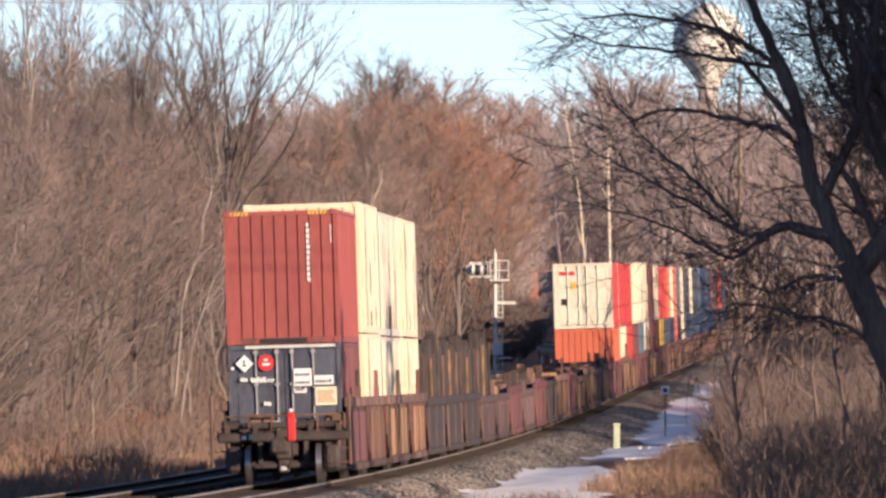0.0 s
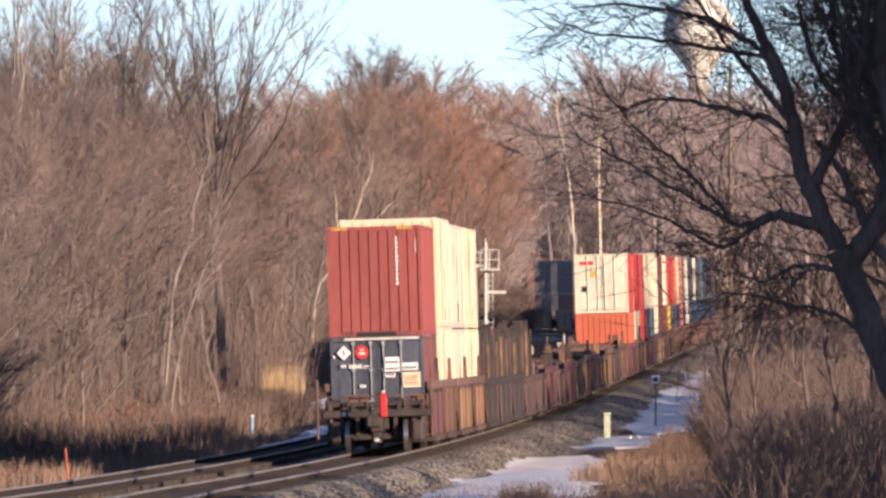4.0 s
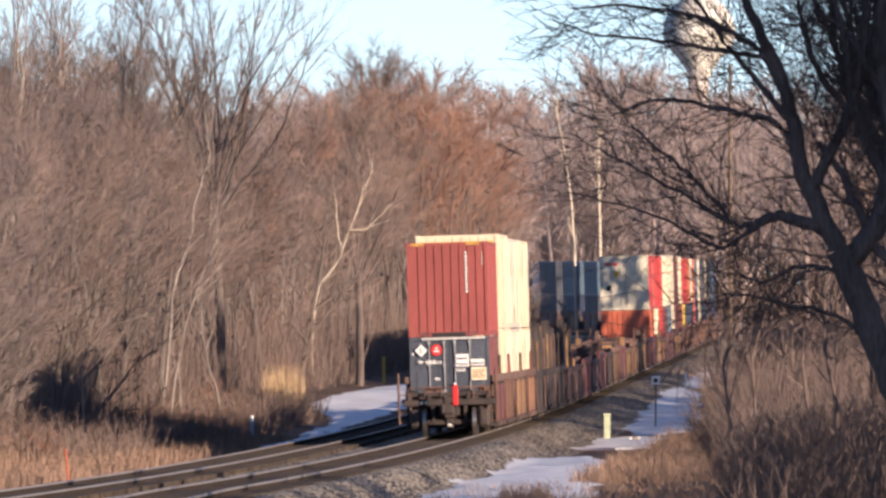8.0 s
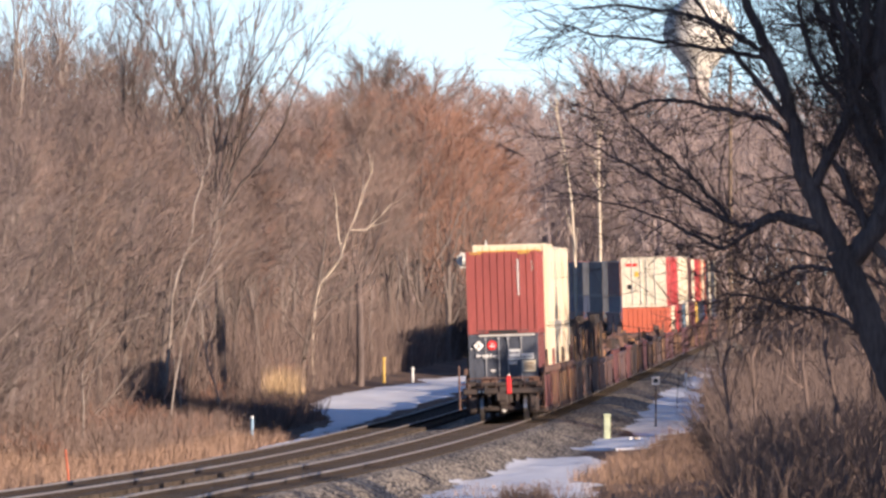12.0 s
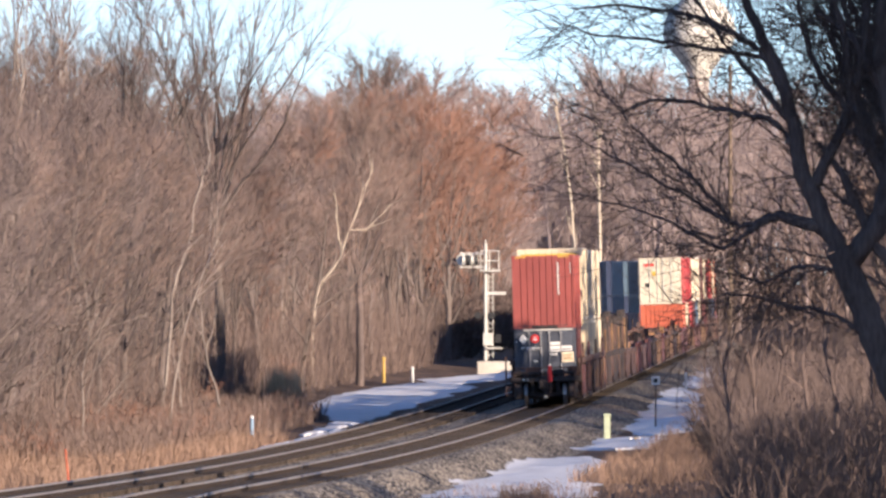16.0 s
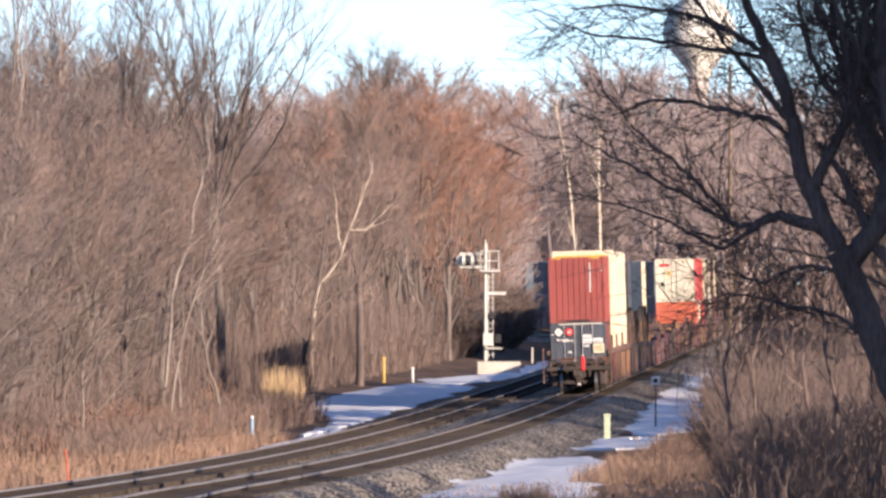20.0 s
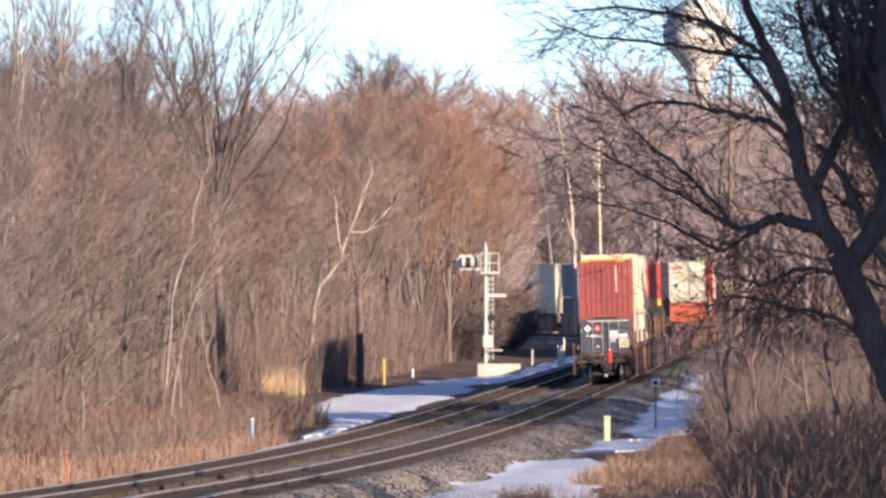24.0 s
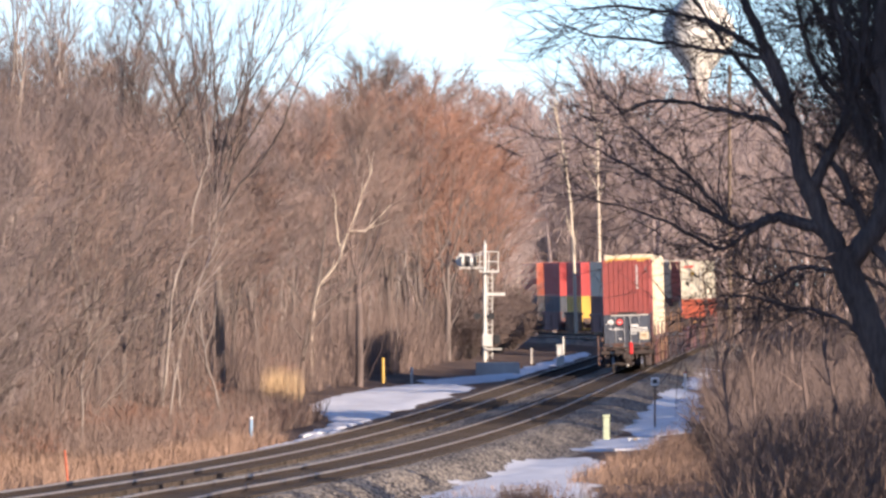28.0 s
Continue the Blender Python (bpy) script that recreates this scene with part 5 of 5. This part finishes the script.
# ---------------------------------------------------------------- the dark tree close by on the right
def near_tree():
    D = 120.0
    k = D / FOCAL

    def P(x, y, d=0.0):
        return Vector(((x - 784) * k, D + d, EYE_Z + (482 - y) * k))
    rng = random.Random(3)
    wood, crown = Twigs(), Twigs()

    def limb(pts, r0, r1, twigs=10, length=0.9, seg=6):
        twigs = int(twigs * 1.25)
        # smooth the line through its bends
        out = []
        for i in range(len(pts) - 1):
            a, b = pts[i], pts[i + 1]
            pa, nb = pts[max(i - 1, 0)], pts[min(i + 2, len(pts) - 1)]
            for j in range(5):
                t = j / 5
                out.append(0.5 * ((2 * a) + (b - pa) * t + (2 * pa - 5 * a + 4 * b - nb) * t * t + (3 * a - pa - 3 * b + nb) * t ** 3) + Vector((rng.uniform(-1, 1), 0, rng.uniform(-1, 1))) * 0.012)
        out.append(pts[-1])
        n = len(out)
        wood.tube(out, [r0 + (r1 - r0) * i / (n - 1) for i in range(n)], seg)
        for i in range(twigs):
            j = int(n * (0.12 + 0.86 * (i + rng.random()) / twigs)) % (n - 1)
            d = (out[j + 1] - out[j]).normalized()
            ang = rng.choice((-1, 1)) * rng.uniform(0.3, 0.9)
            dd = Vector((d.x * math.cos(ang) - d.z * math.sin(ang), rng.uniform(-0.35, 0.35), d.x * math.sin(ang) + d.z * math.cos(ang))).normalized()
            ln = length * rng.uniform(0.45, 1.15)
            tw, dl = wander(out[j], dd, ln, 5, 0.2, 0.02, rng)
            rb = max(0.0036, min(0.0064, (r0 + (r1 - r0) * j / n) * 0.4))
            wood.tube(tw, [rb * (1 - 0.8 * q / 5) for q in range(6)], 3)
            for w in range(5):
                q = rng.randint(1, 4)
                d2 = (tw[q + 1] - tw[q]).normalized()
                ang = rng.choice((-1, 1)) * rng.uniform(0.25, 0.8)
                dd = Vector((d2.x * math.cos(ang) - d2.z * math.sin(ang), rng.uniform(-0.3, 0.3), d2.x * math.sin(ang) + d2.z * math.cos(ang))).normalized()
                t2, _ = wander(tw[q], dd, ln * rng.uniform(0.25, 0.55), 3, 0.15, 0.02, rng)
                wood.tube(t2, [0.0036, 0.0031, 0.0024, 0.0012], 3)
                for z in range(2):
                    a = t2[0].lerp(t2[-1], rng.random())
                    crown.spike(a, a + Vector((rng.uniform(-1, 1), rng.uniform(-0.4, 0.4), rng.uniform(-0.6, 1))).normalized() * rng.uniform(0.1, 0.3), 0.004, rng)
    # trunk and the great forks
    limb([P(1760, 1500), P(1690, 1000), P(1603, 735), P(1555, 618), P(1531, 551), P(1485, 442)], 0.125, 0.105, 4, 0.8, 10)
    limb([P(1485, 442), P(1440, 350), P(1418, 295), P(1400, 205), P(1370, 110), P(1335, 35), P(1300, -60)], 0.078, 0.03, 16, 1.1, 8)
    limb([P(1474, 415), P(1415, 390), P(1362, 384), P(1322, 410)], 0.06, 0.03, 6, 0.6)
    limb([P(1370, 386), P(1330, 398), P(1290, 392), P(1230, 355), P(1150, 310), P(1060, 265), P(1010, 235)], 0.024, 0.005, 26, 0.8)
    limb([P(1430, 300), P(1380, 225), P(1330, 205), P(1260, 190), P(1170, 175), P(1080, 205)], 0.032, 0.006, 22, 0.8)
    limb([P(1405, 210), P(1360, 110), P(1300, 60), P(1230, 30), P(1120, 10), P(1010, 15)], 0.035, 0.006, 24, 0.8)
    limb([P(1360, 100), P(1250, 85), P(1150, 70), P(1050, 60), P(985, 40)], 0.02, 0.005, 18, 0.6)
    limb([P(1420, 250), P(1330, 130), P(1270, 60), P(1220, -30)], 0.03, 0.01, 12, 0.8)
    limb([P(1345, 388), P(1280, 440), P(1200, 400), P(1120, 370), P(1000, 340)], 0.02, 0.005, 18, 0.7)
    limb([P(1300, 400), P(1240, 330), P(1150, 250), P(1090, 190), P(1050, 130)], 0.018, 0.005, 16, 0.7)
    limb([P(1500, 470), P(1560, 380), P(1580, 250), P(1560, 100), P(1570, -60)], 0.09, 0.05, 26, 1.2, 8)
    limb([P(1575, 330), P(1520, 220), P(1500, 110), P(1470, -40)], 0.05, 0.025, 24, 1.1, 8)
    limb([P(1440, 330), P(1500, 200), P(1530, 60), P(1540, -80)], 0.05, 0.02, 22, 1.0)
    limb([P(1530, 230), P(1450, 130), P(1420, 40), P(1400, -60)], 0.03, 0.012, 20, 0.9)
    limb([P(1560, 620), P(1480, 560), P(1400, 540), P(1300, 520), P(1250, 540)], 0.022, 0.005, 26, 0.8)
    limb([P(1500, 480), P(1420, 470), P(1350, 500), P(1290, 470)], 0.022, 0.005, 20, 0.7)
    limb([P(1600, 500), P(1540, 420), P(1500, 330), P(1450, 250)], 0.05, 0.02, 22, 0.9)
    limb([P(1620, 300), P(1570, 180), P(1500, 60), P(1440, 20)], 0.05, 0.02, 26, 1.0)
    for i in range(2):
        a, b = rng.uniform(1480, 1600), rng.uniform(330, 640)
        limb([P(a + 60, b + 60, 2.0), P(a - 40, b, 2.0), P(a - 130, b - rng.uniform(-30, 60), 2.0), P(a - 250, b - rng.uniform(-40, 90), 2.0)], 0.016, 0.004, 11, 0.7)
    for i in range(18):
        x = 1490 + 8 * i
        limb([P(x + 120, 420 - 12 * i, 1.5), P(x + 70, 280 - 9 * i, 1.5), P(x + 20 + rng.uniform(-30, 30), 140, 1.5), P(x - 20 + rng.uniform(-40, 40), -50, 1.5)], 0.034, 0.013, 17, 0.8)
    c = empty("leaning_tree", pose(0, 0, 0))
    t = raw("trunk", wood.v, wood.f, M["dark_bark"], c)
    t.data.polygons.foreach_set("use_smooth", [True] * len(wood.f))
    raw("crown", crown.v, crown.f, M["dark_twig"], c)
    tagged(c, "dark leaning bare tree with tangled twigs close to the camera", "tree")


near_tree()


# ---------------------------------------------------------------- brush and dry grass
def brush(name, spots, count, h0, h1, w, material, label, seed, branchy=2, lean=0.25):
    rng = random.Random(seed)
    t = Twigs()
    for i in range(count):
        s, u = spots(rng)
        p = ground_point(s, u, -0.05)
        h = h0 + (h1 - h0) * rng.random() ** 1.4
        d = Vector((rng.gauss(0, lean), rng.gauss(0, lean), 1)).normalized()
        q = p + d * h
        m = p.lerp(q, rng.uniform(0.4, 0.65)) + Vector((rng.gauss(0, 0.06), rng.gauss(0, 0.06), 0)) * h
        t.stem(p, m, q, w, rng)
        for k in range(branchy):
            f = rng.uniform(0.25, 0.95)
            a = p.lerp(m, f * 2) if f < 0.5 else m.lerp(q, f * 2 - 1)
            t.spike(a, a + tilt(d, rng.uniform(0.25, 1.0), rng) * min(h * rng.uniform(0.12, 0.3), 0.7), w * 0.6, rng)
    tagged(raw(name, t.v, t.f, M[material]), label, "undergrowth", kind="stuff")


def edge(u0, u1, s0, s1):
    def f(rng):
        s = rng.uniform(s0, s1)
        return s, rng.uniform(u0, u1)
    return f


brush("undergrowth", edge(-27, -13.7, 400, 580), 24000, 0.6, 3.4, 0.022, "brush", "tangle of bare brown brush under the woods", 1, branchy=5, lean=0.2)
brush("undergrowth", edge(-36, -14.2, 560, 1100), 28000, 0.8, 3.6, 0.032, "brush", "tangle of bare brown brush under the woods", 2, branchy=5, lean=0.2)
brush("undergrowth", edge(-28, -14.2, 600, 740), 6000, 1.5, 5.0, 0.024, "brush_light", "pale brown saplings and stems at the woods' edge", 21, branchy=7, lean=0.16)
brush("undergrowth", edge(-27, -14.0, 420, 598), 12000, 1.5, 5.0, 0.022, "brush_light", "pale brown saplings and stems at the woods' edge", 14, branchy=7, lean=0.16)
brush("dry_grass", edge(3.4, 16, 236, 372), 16000, 0.08, 0.35, 0.018, "grass", "short brown grass on the near bank", 15, branchy=1, lean=0.5)
brush("dry_grass", edge(5.3, 6.3, 322, 332), 500, 0.25, 0.55, 0.018, "brush_light", "tuft of brown dry grass", 16, branchy=1, lean=0.3)
brush("dry_grass", edge(-14.2, -7.5, 330, 560), 26000, 0.2, 0.75, 0.024, "grass", "rust-coloured dry grass along the track", 3, branchy=1, lean=0.3)
brush("undergrowth", edge(-14.6, -9.4, 470, 650), 15000, 0.3, 1.5, 0.024, "brush_light", "tangled russet brush before the woods", 31, branchy=4, lean=0.3)
brush("undergrowth", edge(-14.4, -9.8, 520, 640), 5000, 0.3, 1.2, 0.024, "rust_twig", "rust-coloured low brush before the woods", 32, branchy=4, lean=0.3)
brush("dry_grass", edge(-13.5, -12.2, 686, 700), 900, 1.5, 2.15, 0.024, "straw", "pale straw-coloured reeds at the woods' edge", 4, branchy=0, lean=0.12)
def right_bank(s0, s1, gap):
    def f(rng):
        s = rng.uniform(s0, s1)
        lo = max(7.7, 13.05 - 0.0096 * s) + gap
        return s, lo + rng.random() ** 1.3 * 11
    return f


brush("undergrowth", right_bank(430, 720, 0.0), 26000, 0.5, 3.0, 0.024, "brush", "tangle of bare brown brush right of the ditch", 5, branchy=5, lean=0.25)
brush("undergrowth", right_bank(235, 430, 0.2), 30000, 0.3, 1.7, 0.02, "brush", "low brown brush right of the ditch", 8, branchy=4, lean=0.3)
brush("dry_grass", edge(5.8, 10.5, 372, 455), 9000, 0.15, 0.62, 0.022, "grass", "rust-coloured dry grass beside the snow", 6, branchy=1, lean=0.35)
brush("undergrowth", edge(-27, -14.3, 700, 1000), 8000, 2.0, 6.5, 0.028, "brush_light", "pale brown saplings and stems at the woods' edge", 18, branchy=7, lean=0.16)
brush("dry_grass", edge(6.2, 10.5, 450, 520), 5000, 0.2, 0.8, 0.022, "grass", "rust-coloured dry grass beside the snow", 19, branchy=1, lean=0.35)
brush("undergrowth", edge(9, 40, 720, 1250), 12000, 1.0, 4.0, 0.04, "brush", "far brush right of the line", 7, branchy=3, lean=0.4)
brush("undergrowth", edge(-60, 60, 1430, 1470), 9000, 2.0, 9.0, 0.14, "brush", "dense far understorey behind the bend", 9, branchy=3, lean=0.2)
brush("undergrowth", edge(-14.2, -11.4, 590, 684), 5000, 0.3, 1.3, 0.026, "brush", "low brown brush along the woods' edge", 12, branchy=3, lean=0.5)


def thicket(s, u, h, r, n, seed, material="brush", label="dense bare brown bush beside the line", thick=1.0):
    """One bush of many stems from a common root."""
    rng = random.Random(seed)
    stems, twigs = Twigs(), Twigs()
    for i in range(n):
        a, k = rng.uniform(0, 6.28), rng.random() ** 0.5
        d = Vector((math.cos(a) * k * r / h, math.sin(a) * k * r / h, 1)).normalized()
        l1, _ = wander(Vector((math.cos(a) * 0.2 * k, math.sin(a) * 0.2 * k, -0.1)), d, h * rng.uniform(0.6, 1.1), 4, 0.16, 0.0, rng)
        stems.tube(l1, [0.03, 0.024, 0.018, 0.012, 0.005], 3)
        for j in range(9):
            m = rng.randint(1, 3)
            p = l1[m].lerp(l1[m + 1], rng.random())
            q = p + tilt((l1[m + 1] - l1[m]).normalized(), rng.uniform(0.3, 1.0), rng) * h * rng.uniform(0.12, 0.35)
            twigs.spike(p, q, 0.02 * thick, rng)
            for w in range(3):
                e = p.lerp(q, rng.random())
                twigs.spike(e, e + tilt((q - p).normalized(), rng.uniform(0.3, 0.9), rng) * h * rng.uniform(0.06, 0.15), 0.014 * thick, rng)
    c = empty("bare_bush")
    raw("trunk", stems.v, stems.f, M["bark"], c)
    raw("crown", twigs.v, twigs.f, M[material], c)
    tagged(c, label, "bush", group="lineside bushes")
    return put(c, s, u)


for k, (s, u, h, r, mtl) in enumerate(((418, -13, 1.3, 1.2, "grass"), (436, -12.6, 1.2, 1.2, "grass"), (455, -13.2, 1.6, 1.3, "brush"), (474, -12.2, 1.2, 1.2, "rust_twig"), (492, -13, 1.7, 1.4, "brush"), (515, -12.4, 1.3, 1.2, "rust_twig"),
                                      (538, -12.8, 1.7, 1.5, "rust_twig"), (556, -12.9, 1.4, 1.4, "rust_twig"), (585, -14, 2.0, 1.6, "brush"), (640, -14.6, 1.7, 1.6, "rust_twig"), (730, -15, 2.0, 1.6, "rust_twig"),
                                      (500, 8.6, 2.4, 1.6, "brush"), (520, 9.4, 3.2, 2.0, "brush"), (470, 8.4, 1.8, 1.3, "brush"), (560, 9.2, 3.4, 2.0, "brush"), (600, 9.6, 3.6, 2.2, "brush"), (440, 8.8, 1.6, 1.4, "brush"), (650, 9.4, 3.4, 2.0, "brush"),
                                      (566, -12.2, 1.0, 1.2, "rust_twig"), (575, -12, 0.9, 1.1, "grass"), (612, -12.6, 1.2, 1.0, "brush"), (655, -13.8, 1.2, 1.1, "rust_twig"), (690, -14.2, 1.1, 1.2, "brush"), (1180, -15, 4.4, 2.4, "brush"), (1215, -17, 5.5, 2.4, "brush"), (1240, -19, 6.5, 2.6, "brush"))):
    thicket(s, u, h, r, 46, 60 + k, mtl)
for k in range(16):
    thicket(1050 + 14 * k, -14.6 + 0.6 * math.sin(2.1 * k), 3.8 + 0.7 * math.sin(1.7 * k), 2.2, 100, 130 + k, "brush", "dense bush along the woods' edge at the bend", 2.6)


# ---------------------------------------------------------------- the train runs away along its line
def motions():
    times = [0, 2, 4, 6, 8, 10, 12, 14, 16, 18, 20, 22, 24, 26, 28]
    for ob, ahead, z in MOVING:
        rows = []
        for t in times:
            s = PATH_START + SPEED * t + ahead
            x, y, h = on_line(s)
            slope = math.degrees(math.atan((rail_z(y + 6) - rail_z(y - 6)) / 12))
            rows.append((t, Matrix.Translation((x, y, rail_z(y))) @ Euler((radians(slope), -CANT, -h)).to_matrix().to_4x4() @ Matrix.Translation((0, 0, z))))
        walk(ob, rows)


motions()
